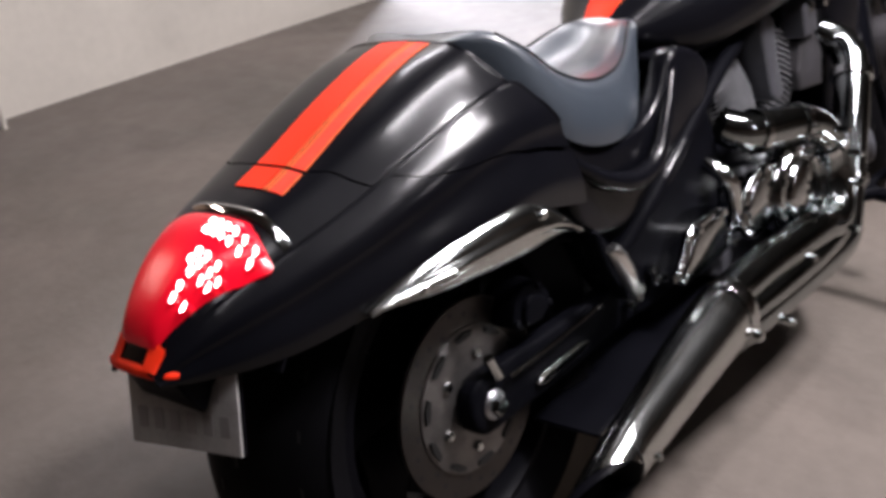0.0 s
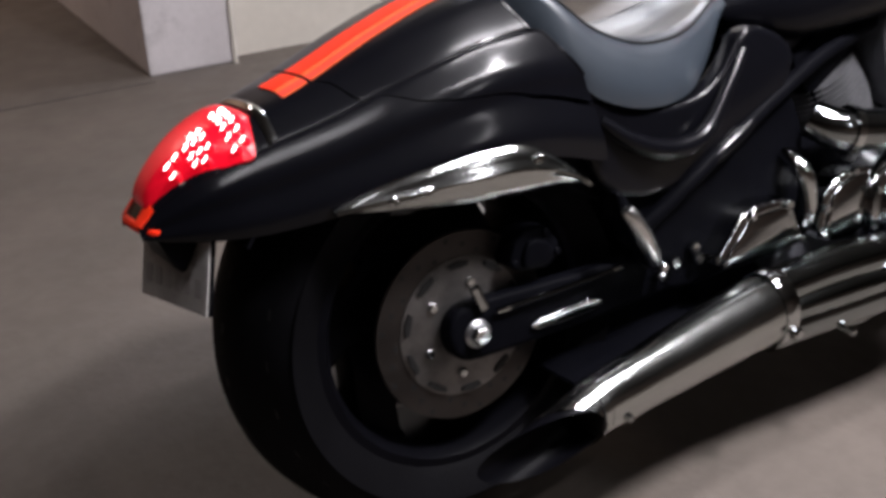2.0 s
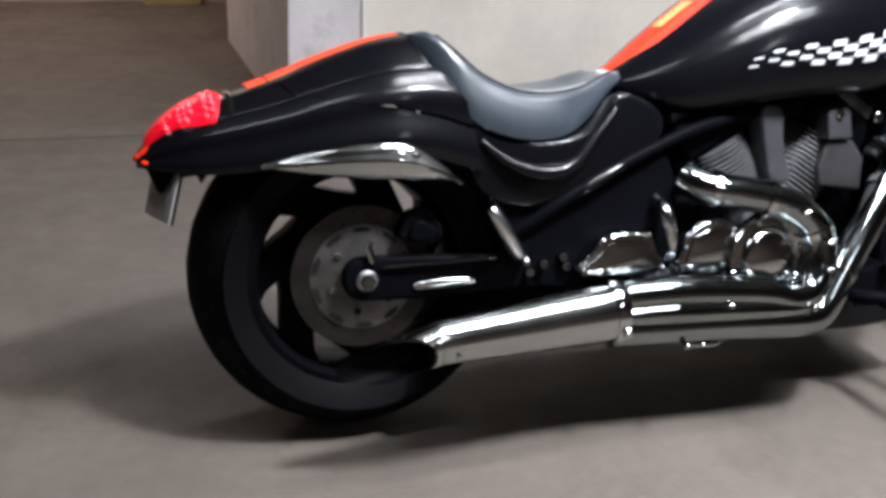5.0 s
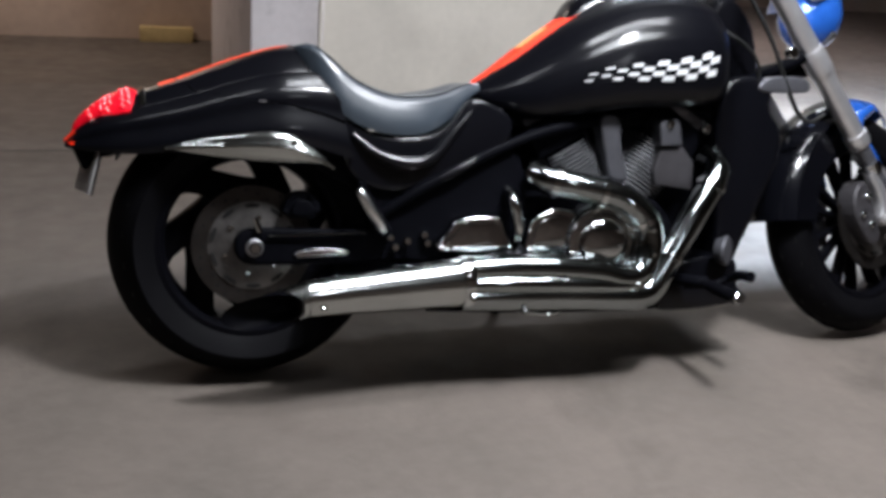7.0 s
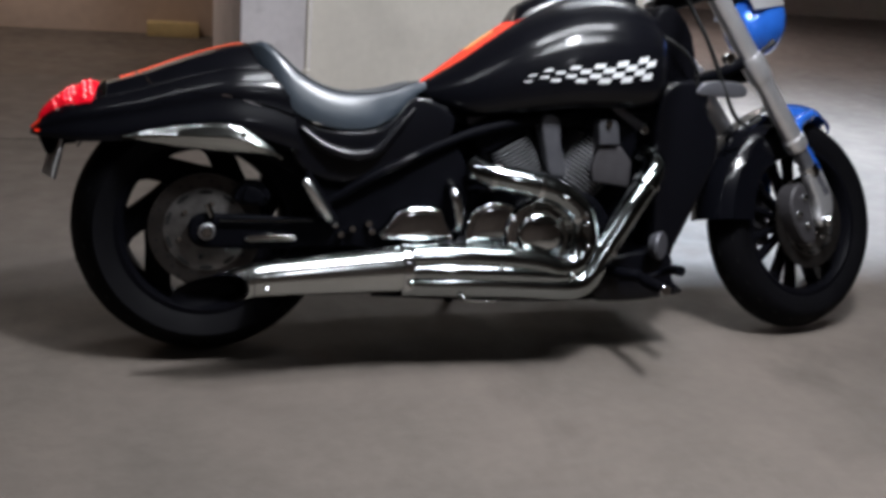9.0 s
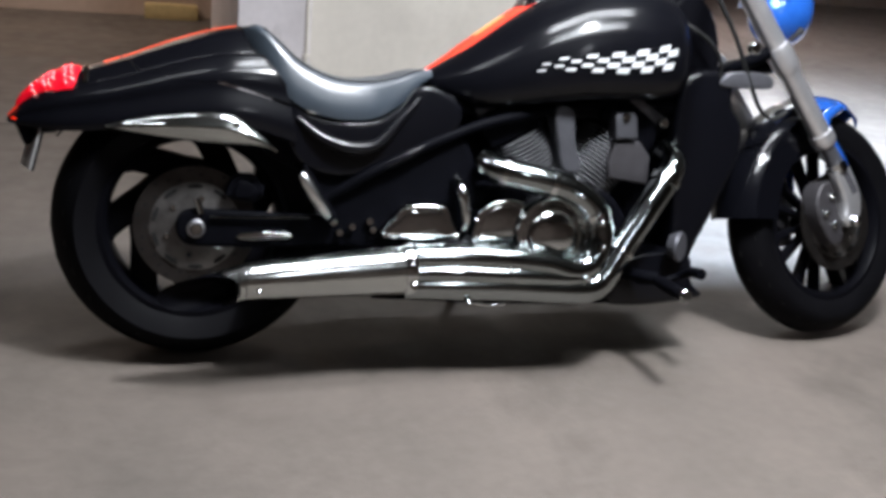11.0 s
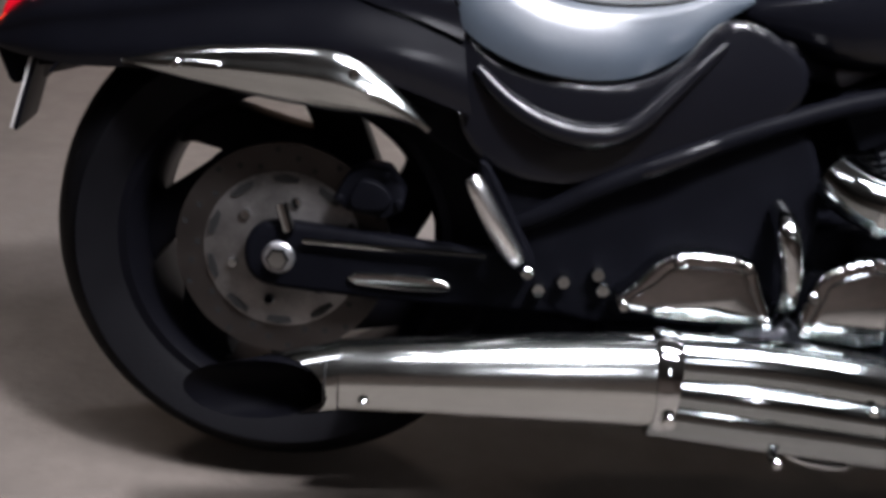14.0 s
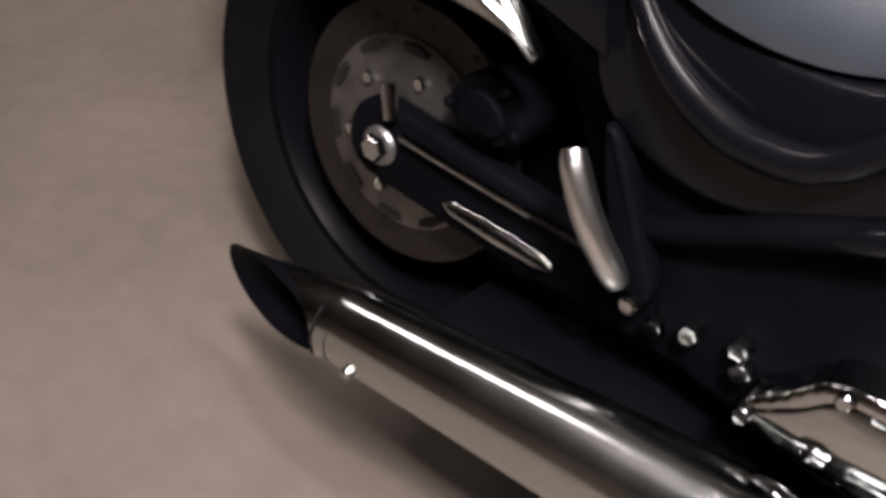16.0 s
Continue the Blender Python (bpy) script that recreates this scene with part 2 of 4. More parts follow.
def slab(outline, y0, y1, bevel=0.006, segments=3):
    """A plate cut to an outline of (x, z), from y0 to y1, with rounded edges."""
    bm = bmesh.new()
    low = [bm.verts.new((x, y0, z)) for x, z in outline]
    high = [bm.verts.new((x, y1, z)) for x, z in outline]
    bm.faces.new(low), bm.faces.new(high[::-1])
    n = len(outline)
    for k in range(n):
        bm.faces.new((low[k], low[(k + 1) % n], high[(k + 1) % n], high[k]))
    bmesh.ops.recalc_face_normals(bm, faces=bm.faces)
    if bevel:
        bmesh.ops.bevel(bm, geom=bm.edges[:], offset=bevel, segments=segments, affect="EDGES", profile=0.6)
    return bm


def rounded(outline, steps=4):
    """A closed smooth line through the outline's points."""
    out, n = [], len(outline)
    for i in range(n):
        a, b, c, d = (Vector(outline[(i + k) % n]) for k in (-1, 0, 1, 2))
        for k in range(steps):
            t = k / steps
            out.append(tuple(0.5 * ((2 * b) + (c - a) * t + (2 * a - 5 * b + 4 * c - d) * t * t + (3 * b - a - 3 * c + d) * t ** 3)))
    return out


def sheet(f, us, vs, thick=0.0):
    """A grid mesh of the points f(u, v); thick closes it with a back this far behind."""
    bm = bmesh.new()
    grid = [[bm.verts.new(f(u, v)) for v in vs] for u in us]
    for i in range(len(us) - 1):
        for j in range(len(vs) - 1):
            bm.faces.new((grid[i][j], grid[i + 1][j], grid[i + 1][j + 1], grid[i][j + 1]))
    if thick:
        bmesh.ops.recalc_face_normals(bm, faces=bm.faces)
        bmesh.ops.solidify(bm, geom=bm.faces[:], thickness=thick)
    return bm


def moved(bm, m):
    bmesh.ops.transform(bm, matrix=m, verts=bm.verts)
    return bm


def joined(*meshes):
    out = bmesh.new()
    for bm in meshes:
        me = bpy.data.meshes.new("joining")
        bm.to_mesh(me)
        bm.free()
        out.from_mesh(me)
        bpy.data.meshes.remove(me)
    return out


def spread(a, b, n):
    return [a + (b - a) * k / (n - 1) for k in range(n)]


# ---- structure ----


def structure(name, bm, mat, label, category):
    return tagged(part(name, bm, mat, None, smooth=False), label, category, kind="structure")


structure("floor", box(-7, 12, -6, 12, -0.2, 0), M_FLOOR, "worn grey-brown concrete floor with faint stains", "floor")
# thin darker slab stands in for the shade beside the pillar
structure("bay_floor_shade", box(-7, 0.285, 2.33, 4.0, 0.0, 0.004), M_BAY_SHADE, "concrete of the bay beside the pillar, its shade put in as darker colour", "floor")
structure("wall_north", box(0.62, 2.55, 2.46, 2.60, 0, CEILING), M_WALL, "cream painted wall lit by the tubes", "wall")
structure("pillar", box(0.285, 0.62, 2.39, 4.45, 0, CEILING, 0.012), M_PILLAR, "grey painted concrete pillar with scuffed foot", "pillar")
structure("wall_bay", box(-7, 2.35, 6.1, 6.3, 0, CEILING), M_BAYWALL, "dim brown painted wall at the end of the bay", "wall")
structure("wall_return", box(2.35, 2.55, 2.60, 12, 0, CEILING), M_WALL, "cream painted side of the wall block", "wall")
# unseen slab, added to give the lit floor patch a sharp edge
structure("lintel", box(2.55, 12, 2.40, 2.60, 2.14, CEILING), M_WALL, "unseen cream slab added to cut off the passage light", "lintel")
structure("wall_far", box(2.55, 12, 11.8, 12.0, 0, CEILING), M_BROWN, "distant brown garage wall", "wall")
structure("wall_west", box(-7.2, -7, -6, 6.3, 0, CEILING), M_BROWN, "brown garage wall", "wall")
structure("wall_south", box(-7.2, 12, -6.2, -6, 0, CEILING), M_BROWN, "brown painted garage wall", "wall")
structure("wall_east", box(12, 12.2, -6.2, 12, 0, CEILING), M_BROWN, "brown painted garage wall", "wall")
structure("ceiling", box(-7.2, 12.2, -6.2, 12, CEILING, CEILING + 0.2), M_CEIL, "grey plastered garage ceiling", "ceiling")


def ceiling_lamp(x, y, length, width, turned):
    lamp = new("ceiling_lamp")
    tagged(lamp, "unseen lit fluorescent fitting under the ceiling", "lamp", "ceiling lamps")
    lamp.matrix_world = pose(x, y, CEILING, 0, 0, turned)
    part("housing", box(-length / 2 - 0.03, length / 2 + 0.03, -width / 2 - 0.03, width / 2 + 0.03, -0.05, -0.001, 0.006), M_WHITE, lamp)
    part("diffuser", box(-length / 2, length / 2, -width / 2, width / 2, -0.066, -0.051, 0.004), M_TUBE, lamp, "glowing white diffuser")


# fittings for every lamp above, the two added ones too
for tx, ty, length, width, turned, power, colour in LAMPS:
    ceiling_lamp(tx, ty, length, width, turned)

# body for the added passage light, out of view
added_passage_lamp = new("added_passage_lamp")
tagged(added_passage_lamp, "unseen tilted cold lamp added to brighten a floor patch", "lamp", "ceiling lamps")
added_passage_lamp.matrix_world = pose(3.25, 3.16, CEILING)
part("housing", box(-0.53, 0.53, -0.03, 0.05, -0.06, -0.001, 0.006), M_WHITE, added_passage_lamp)
part("diffuser", box(-0.50, 0.50, -0.02, 0.03, -0.074, -0.061, 0.004), M_TUBE, added_passage_lamp, "glowing white diffuser")


def board(name, label, x0, x1, y0, y1, height):
    """A rough ochre timber standing or lying in the bay."""
    timber = new(name)
    tagged(timber, label, "timber", "timber in the bay")
    timber.matrix_world = pose((x0 + x1) / 2, (y0 + y1) / 2, 0)
    w, d = (x1 - x0) / 2, (y1 - y0) / 2
    part("plank", box(-w, w, -d, d, 0, height, 0.01), M_TIMBER, timber)


board("timber_beam", "ochre wooden beam lying at the foot of the wall", -0.13, 0.27, 5.92, 6.08, 0.11)
board("timber_post", "ochre wooden post standing behind the pillar", 0.38, 0.56, 5.20, 5.30, 1.6)

conduit = new("conduit")
tagged(conduit, "white painted conduit running up the pillar", "pipe")
conduit.matrix_world = pose(0.60, 2.376, 0)
part("conduit_pipe", moved(lathe([(0.0005, 0.0), (0.009, 0.0), (0.009, CEILING - 0.002), (0.0005, CEILING - 0.002)], 16, (0, 0, 0)), pose(0, 0, 0, 90, 0, 0)), M_WALL, conduit)
for z in (0.35, 1.05, 1.75, 2.45):
    part("conduit_clip", box(-0.016, 0.016, -0.011, 0.013, z - 0.009, z + 0.009, 0.003), M_WALL, conduit, "small painted clip")

# ---- motorcycle ----
LEAN = 10
bike = new("motorcycle")
tagged(bike, "black cruiser motorcycle with orange stripes leaning on its side stand", "motorcycle")
bike.matrix_world = pose(0, 0, 0.003, -LEAN, 0, 0)
REAR, FRONT = Vector((0, 0, 0.325)), Vector((1.768, 0, 0.322))


def tyre_profile(outer, rim, half, crown):
    side = []
    for k in range(9):
        a = -1 + k / 4
        side.append((outer - crown * a * a, half * a * 0.93))
    return [(rim, -half * 0.78), (rim + 0.012, -half * 0.86), (rim + (outer - rim) * 0.45, -half), (outer - crown - 0.012, -half * 0.985), *side, (outer - crown - 0.012, half * 0.985), (rim + (outer - rim) * 0.45, half), (rim + 0.012, half * 0.86), (rim, half * 0.78)]


def wheel(name, centre, outer, half, crown, rim, spokes, spoke_turn, disc_r, disc_y, steer=None, label="", twin=0.0, swirl=False):
    """A cast wheel: tyre with grooves, rim, spokes, hub and a drilled disc."""
    def put(part_name, bm, mat, parent, text=""):
        if steer is not None:
            moved(bm, steer)
        return part(part_name, bm, mat, parent, text)

    base = put(name, disc(0.045, -half * 0.8, half * 0.8, centre, 24, 0.006), M_RIM, bike, label)
    put("tyre", lathe(tyre_profile(outer, rim, half, crown), 96, centre), M_RUBBER, base, "worn black tyre")
    cut = bmesh.new()
    for k in range(26):
        for s in (-1, 1):
            a0 = 2 * math.pi * (k + (0.5 if s > 0 else 0)) / 26
            quad = []
            for da, fy in ((0, 0.12), (0.05, 0.12), (0.17, 0.78), (0.12, 0.78)):
                r = outer - crown * (fy / 0.93) ** 2 + 0.0008
                quad.append(cut.verts.new((centre[0] + r * math.cos(a0 + da), centre[1] + s * half * fy, centre[2] + r * math.sin(a0 + da))))
            cut.faces.new(quad)
    put("tread_groove", cut, M_CABLE, base)
    lip = half * 0.78
    put("rim", lathe([(rim + 0.006, -lip), (rim + 0.006, -lip + 0.012), (rim - 0.012, -lip + 0.03), (rim - 0.014, 0), (rim - 0.012, lip - 0.03), (rim + 0.006, lip - 0.012), (rim + 0.006, lip), (rim - 0.012, lip + 0.002), (rim - 0.022, lip - 0.012), (rim - 0.026, 0), (rim - 0.022, -lip + 0.012), (rim - 0.012, -lip - 0.002)], 72, centre), M_RIM, base, "black rim")
    for k in range(spokes):
        if swirl:
            pitch = 360 / spokes
            edge = [(0.150, 0), (0.182, 7), (0.210, 16), (0.2155, 10), (0.2155, 2), (0.212, -9), (0.190, -17), (0.168, -27), (0.153, -39), (0.150, -pitch), (0.055, -pitch), (0.052, -pitch * 2 / 3), (0.052, -pitch / 3), (0.055, 0)]
            turn = [radians(spoke_turn + pitch * k + g) for _, g in edge]
            bm = slab([(r * math.cos(g), r * math.sin(g)) for (r, _), g in zip(edge, turn)], -0.034, 0.034, 0.005, 2)
            put("spoke", moved(bm, Matrix.Translation(centre)), M_RIM, base, "broad black swept spoke")
            continue
        a = spoke_turn + 360 * (k // 2 if twin else k) / (spokes / 2 if twin else spokes) + (twin if k % 2 else -twin)
        w = 5 / spokes
        outline = [(0.03, -0.028 * w), (0.10, -0.024 * w), (rim - 0.02, -0.040 * w), (rim - 0.012, 0.0), (rim - 0.02, 0.034 * w), (0.10, 0.022 * w), (0.03, 0.024 * w)]
        bm = slab(outline, -0.017, 0.017, 0.006, 2)
        put("spoke", moved(bm, Matrix.Translation(centre) @ pose(0, 0, 0, 0, -a, 0)), M_RIM, base, "black cast spoke")
    y = disc_y
    d = lathe([(disc_r * 0.72, y - 0.003), (disc_r, y - 0.003), (disc_r, y + 0.003), (disc_r * 0.72, y + 0.003)], 64, centre)
    rotor = put("brake_disc", d, M_DISC, base, "drilled steel brake disc")
    for k in range(30):
        holes = bmesh.new()
        a = 2 * math.pi * k / 30
        r = disc_r * (0.80, 0.87, 0.94)[k % 3]
        bmesh.ops.create_circle(holes, cap_ends=True, segments=10, radius=0.0042, matrix=Matrix.Translation((centre[0] + r * math.cos(a), centre[1] + y - 0.0036, centre[2] + r * math.sin(a))) @ pose(0, 0, 0, 90, 0, 0))
        put("disc_hole", holes, M_CABLE, rotor)
    carrier = lathe([(0.04, y - 0.012), (disc_r * 0.5, y - 0.010), (disc_r * 0.74, y - 0.005), (disc_r * 0.74, y + 0.002), (0.04, y + 0.002)], 40, centre)
    put("disc_carrier", carrier, M_CARRIER, base, "alloy disc carrier")
    for k in range(10):
        a = 360 * (k + 0.5) / 10
        arc = [(disc_r * f, g) for f, g in ((0.655, -9), (0.64, 0), (0.655, 9), (0.70, 10), (0.715, 0), (0.70, -10))]
        slot = slab([(r * math.cos(radians(a + g)), r * math.sin(radians(a + g))) for r, g in arc], y - 0.0095, y - 0.004, 0)
        put("carrier_slot", moved(slot, Matrix.Translation((centre[0], centre[1], centre[2]))), M_CABLE, rotor)
    for k in range(6):
        a = 2 * math.pi * (k + 0.3) / 6
        put("disc_bolt", disc(0.008, y - 0.016, y - 0.006, centre + Vector((disc_r * 0.48 * math.cos(a), 0, disc_r * 0.48 * math.sin(a))), 6, 0.002), M_CHROME, rotor)
    return base


rear_wheel = wheel("rear_wheel", REAR, 0.325, 0.12, 0.05, 0.220, 7, 133, 0.14, -0.106, label="wide rear wheel with seven broad swept black spokes", swirl=True)

# steering: the fork leans back and is turned to the left
RAKE, TURN = radians(36.0), radians(17)
AXIS = Vector((-math.sin(RAKE), 0, math.cos(RAKE)))
HEAD = FRONT + Vector((-0.055, 0, -0.03))
STEER = Matrix.Translation(HEAD) @ Matrix.Rotation(TURN, 4, AXIS) @ Matrix.Translation(-HEAD)
front_wheel = wheel("front_wheel", FRONT, 0.322, 0.066, 0.035, 0.226, 14, 205, 0.140, -0.072, STEER, "front wheel turned to the left", 11.0)
part("rear_axle_nut", disc(0.015, -0.162, -0.14, REAR, 6, 0.003), M_CHROME, rear_wheel, "chrome axle nut")
part("axle_washer", disc(0.021, -0.152, -0.140, REAR, 24), M_ALU, rear_wheel)

# ---- rear body ----
BX = [-0.405, -0.37, -0.32, -0.26, -0.155, -0.05, 0.05, 0.12, 0.22]
B_TOP = [0.568, 0.607, 0.647, 0.674, 0.708, 0.748, 0.779, 0.789, 0.793]
B_HALF = [0.049, 0.070, 0.098, 0.120, 0.147, 0.167, 0.178, 0.175, 0.164]
FULLER = 1.30  # the shell reaches a little further out over the left side
MID = -0.012  # the tail sits this far to the right of the wheels' plane
B_LOW = [0.552, 0.546, 0.541, 0.540, 0.549, 0.562, 0.568, 0.560, 0.53]
SHAPE = [(0.0, 1.0), (0.18, 0.997), (0.36, 0.982), (0.48, 0.955), (0.56, 0.915), (0.67, 0.825), (0.765, 0.737), (0.775, 0.715), (0.80, 0.698), (0.87, 0.624), (0.93, 0.548), (0.958, 0.465), (0.962, 0.36), (1.040, 0.15), (1.015, 0.0)]
SH_Y, SH_Z = [p[0] for p in SHAPE], [p[1] for p in SHAPE]


def body_at(x, k):
    """The rear body's surface: k runs over SHAPE from the crown down to the rim."""
    top, half, low = curve(x, BX, B_TOP), curve(x, BX, B_HALF), curve(x, BX, B_LOW)
    steps = list(range(len(SHAPE)))
    fy, fz = curve(k, steps, SH_Y), curve(k, steps, SH_Z)
    return half * fy, low + (top - low) * fz


def body_top(x, y):
    """The height of the rear body's crown at x, y."""
    top, half, low = curve(x, BX, B_TOP), curve(x, BX, B_HALF), curve(x, BX, B_LOW)
    return low + (top - low) * float(np.interp(min(abs(y - MID) / half, 0.79), SH_Y, SH_Z))


def front_edge(k):
    """Where the rear body ends against the seat."""
    return float(np.interp(k, [0, 4, 7, 9, 11, 14], [0.098, 0.105, 0.135, 0.160, 0.195, 0.225]))


def rear_edge(k):
    """The cowl's rear edge sweeps forward down its flanks."""
    return float(np.interp(k, [0, 2.5, 5, 7.6], [-0.158, -0.156, -0.132, -0.100]))


def body_point(s, k, x0, sign):
    x0 = rear_edge(abs(k))
    x = x0 + (front_edge(abs(k)) - x0) * s
    y, z = body_at(x, abs(k))
    return (x, MID + (y * (1 + (FULLER - 1) * min(1.0, max(0.0, (x + 0.40) / 0.16))) if sign > 0 else -y), z)




def seam_at(s):
    """The seam between cowl and fender drops from the groove towards the seat."""
    return float(np.interp(s, [0, 0.17, 0.33, 0.66, 1], [7.6, 9.8, 10.9, 12.0, 12.3]))


part("seat_cowl", sheet(lambda s, f: body_point(s, f * (seam_at(s) - 0.07), -0.158, -1 if f > 0 else 1), spread(0, 1, 28), spread(-1, 1, 129), 0.006), M_BLACK, bike, "black tail cowl")
for sign in (-1, 1):
    part("rear_fender_side", sheet(lambda s, f: body_point(s, seam_at(s) + 0.07 + (13.93 - seam_at(s)) * f, -0.158, sign), spread(0, 1, 28), spread(0, 1, 34), 0.006), M_BLACK, bike)
tail_ks = [-14 + k * 28 / 140 for k in range(141)]


def tail_point(s, k):
    x = -0.405 + (rear_edge(abs(k)) - (0.003 if abs(k) < 7.6 else 0.0) + 0.405) * s
    y, z = body_at(x, abs(k))
    return (x, MID + (-y if k > 0 else y * (0.78 + (FULLER - 0.78) * min(1.0, max(0.0, (x + 0.40) / 0.16)))), z)


rear_fender = part("rear_fender", sheet(tail_point, spread(0, 1, 28), tail_ks, 0.006), M_BLACK, bike, "black rear fender tail")
part("tail_lip", tube([(-0.368, MID - 0.060, 0.554), (-0.390, MID - 0.050, 0.559), (-0.400, MID - 0.024, 0.564), (-0.402, MID, 0.565), (-0.400, MID + 0.024, 0.564), (-0.390, MID + 0.050, 0.559), (-0.368, MID + 0.060, 0.554)], 0.0075, 10), M_ORANGE, bike, "orange painted tail lip")
part("inner_fender", sheet(lambda a, y: (0.365 * math.cos(radians(a)), y, 0.325 + 0.355 * math.sin(radians(a))), spread(25, 145, 30), spread(-0.125, 0.125, 5), 0.004), M_RIM, bike)


for side in (-1, 1):
    part("inner_skirt", slab([(-0.19, 0.575), (0.20, 0.575), (0.20, 0.530), (0.10, 0.536), (0.0, 0.538), (-0.10, 0.535), (-0.19, 0.545)], side * 0.139, side * 0.147, 0.002, 1), M_RIM, bike, "black inner fender skirt")


def crown_band(x0, x1, y0, y1, lift, n=20):
    return sheet(lambda x, y: (x, y, body_top(x, y) + lift), spread(x0, x1, n), spread(y0, y1, 7), 0.0008)




def stripe_band(x0, x1, f0, f1, lift):
    """A painted band along the crown; f runs over the stripe's width from right (0) to left (1)."""
    def edge(x, f):
        right = float(np.interp(x, [-0.20, 0.09], [-0.073, -0.060]))
        return right + (0.104 + 0.01 * x) * f
    return sheet(lambda x, f: (x, edge(x, f), body_top(x, edge(x, f)) + lift), spread(x0, x1, 20), spread(f0, f1, 7), 0.0008)


for a, b in ((-0.1595, 0.094), (-0.200, -0.1645)):
    part("stripe", stripe_band(a, b, 0.345, 0.82, 0.0022), M_ORANGE, bike, "orange racing stripe")
    part("pinstripe", stripe_band(a, b, 0.285, 0.312, 0.0022), M_YELLOW, bike)
    part("pinstripe", stripe_band(a, b, 0.225, 0.250, 0.0024), M_YELLOW, bike)
    part("side_stripe", stripe_band(a, b, 0.02, 0.222, 0.0018), M_SALMON, bike, "salmon edge stripe")
    part("pinstripe", stripe_band(a, b, 0.0, 0.018, 0.0022), M_YELLOW, bike)

for a, b in ((MID - 0.046, MID - 0.026), (MID + 0.018, MID + 0.036)):
    part("tip_stripe", crown_band(-0.404, -0.384, a, b, 0.003, 8), M_ORANGE, rear_fender, "orange stripe end")

# tail lamp
LX = [-0.390, -0.37, -0.33, -0.29, -0.264, -0.248]
L_HALF = [0.034, 0.044, 0.066, 0.088, 0.100, 0.055]


def lens_point(x, f, lift):
    y = MID + f * curve(x, LX, L_HALF) * (0.74 if f > 0 else 1.0)
    up = lift * (1 - abs(f) ** 6) ** 0.5 * (1 - min(1.0, abs((x + 0.319) / 0.071)) ** 5) ** 0.5
    return (x - up * 0.6, y, body_top(x, y) + up * 0.8 + 0.001)


tail_lamp = part("tail_lamp", sheet(lambda x, f: lens_point(x, f, 0.013), spread(-0.390, -0.248, 30), spread(-1, 1, 27), 0.004), M_LENS, bike, "lit red tail lamp lens")
LED_ROWS = [(-0.265, 6, -0.066), (-0.277, 6, -0.068), (-0.302, 3, -0.066), (-0.312, 4, -0.069), (-0.322, 3, -0.071), (-0.337, 1, -0.056), (-0.348, 2, -0.060)]
for x, n, mid in LED_ROWS:
    for k in range(n):
        f = min(0.93, max(-0.93, (mid + (k - (n - 1) / 2) * 0.0118 - MID) / curve(x, LX, L_HALF)))
        here = Vector(lens_point(x, f, 0.013))
        out = Vector((-0.722, 0, 0.692))
        aim = out.to_track_quat("Z", "Y").to_matrix().to_4x4()
        cup = bmesh.new()
        bmesh.ops.create_cone(cup, cap_ends=False, segments=14, radius1=0.0069, radius2=0.0067, depth=0.011, matrix=Matrix.Translation(here - out * 0.0030) @ aim)
        part("led_cup", cup, M_LENS, tail_lamp)
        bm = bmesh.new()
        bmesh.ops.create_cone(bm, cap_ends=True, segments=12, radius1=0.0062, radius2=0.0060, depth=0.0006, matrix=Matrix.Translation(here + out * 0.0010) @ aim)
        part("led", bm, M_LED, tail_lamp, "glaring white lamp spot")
part("lamp_bezel", sheet(lambda x, f: (x, MID + f * 0.098, body_top(x, MID + f * 0.098) + 0.002 + 0.003 * math.sin(math.pi * (x + 0.243) / 0.012)), spread(-0.243, -0.231, 7), spread(-1, 1, 25), 0.002), M_CHROME, tail_lamp, "bright chrome band before the lamp")

# number plate and its holder
plate = part("number_plate", moved(box(-0.0015, 0.0015, -0.080, 0.080, -0.05, 0.05, 0.001), pose(-0.362, -0.020, 0.497, 0, 15, 13)), M_PLATE, bike, "weathered grey number plate")
for row, n in ((0.020, 5), (-0.018, 6)):
    for k in range(n):
        y = (k - (n - 1) / 2) * 0.024
        part("plate_bar", moved(box(-0.0027, -0.0017, y - 0.0068, y + 0.0068, row - 0.012, row + 0.012), pose(-0.362, -0.020, 0.497, 0, 15, 13)), M_MARK, plate)
part("plate_holder", joined(slab([(-0.39, 0.552), (-0.30, 0.548), (-0.30, 0.532), (-0.345, 0.527), (-0.362, 0.50), (-0.372, 0.505)], -0.07, 0.04, 0.004, 1), moved(box(0.003, 0.008, -0.081, 0.081, -0.051, 0.051, 0.002), pose(-0.362, -0.020, 0.497, 0, 15, 13))), M_RIM, bike, "black plate holder")

# chrome spear along the fender
TX = [-0.195, -0.12, -0.02, 0.05, 0.08, 0.115, 0.150, 0.176]
T_TOP = [0.558, 0.579, 0.593, 0.595, 0.587, 0.567, 0.540, 0.512]
T_LOW = [0.551, 0.538, 0.528, 0.523, 0.521, 0.519, 0.514, 0.506]


def spear_point(x, f, side):
    top, low = curve(x, TX, T_TOP), curve(x, TX, T_LOW)
    bulge = 0.016 * math.sqrt(max(0.0, 1 - (2 * f - 1) ** 2)) + (0.004 if 0.45 < f < 0.62 else 0)
    return (x, MID + side * (curve(x, BX, B_HALF) * 0.99 + 0.004 + bulge), low + (top - low) * f)


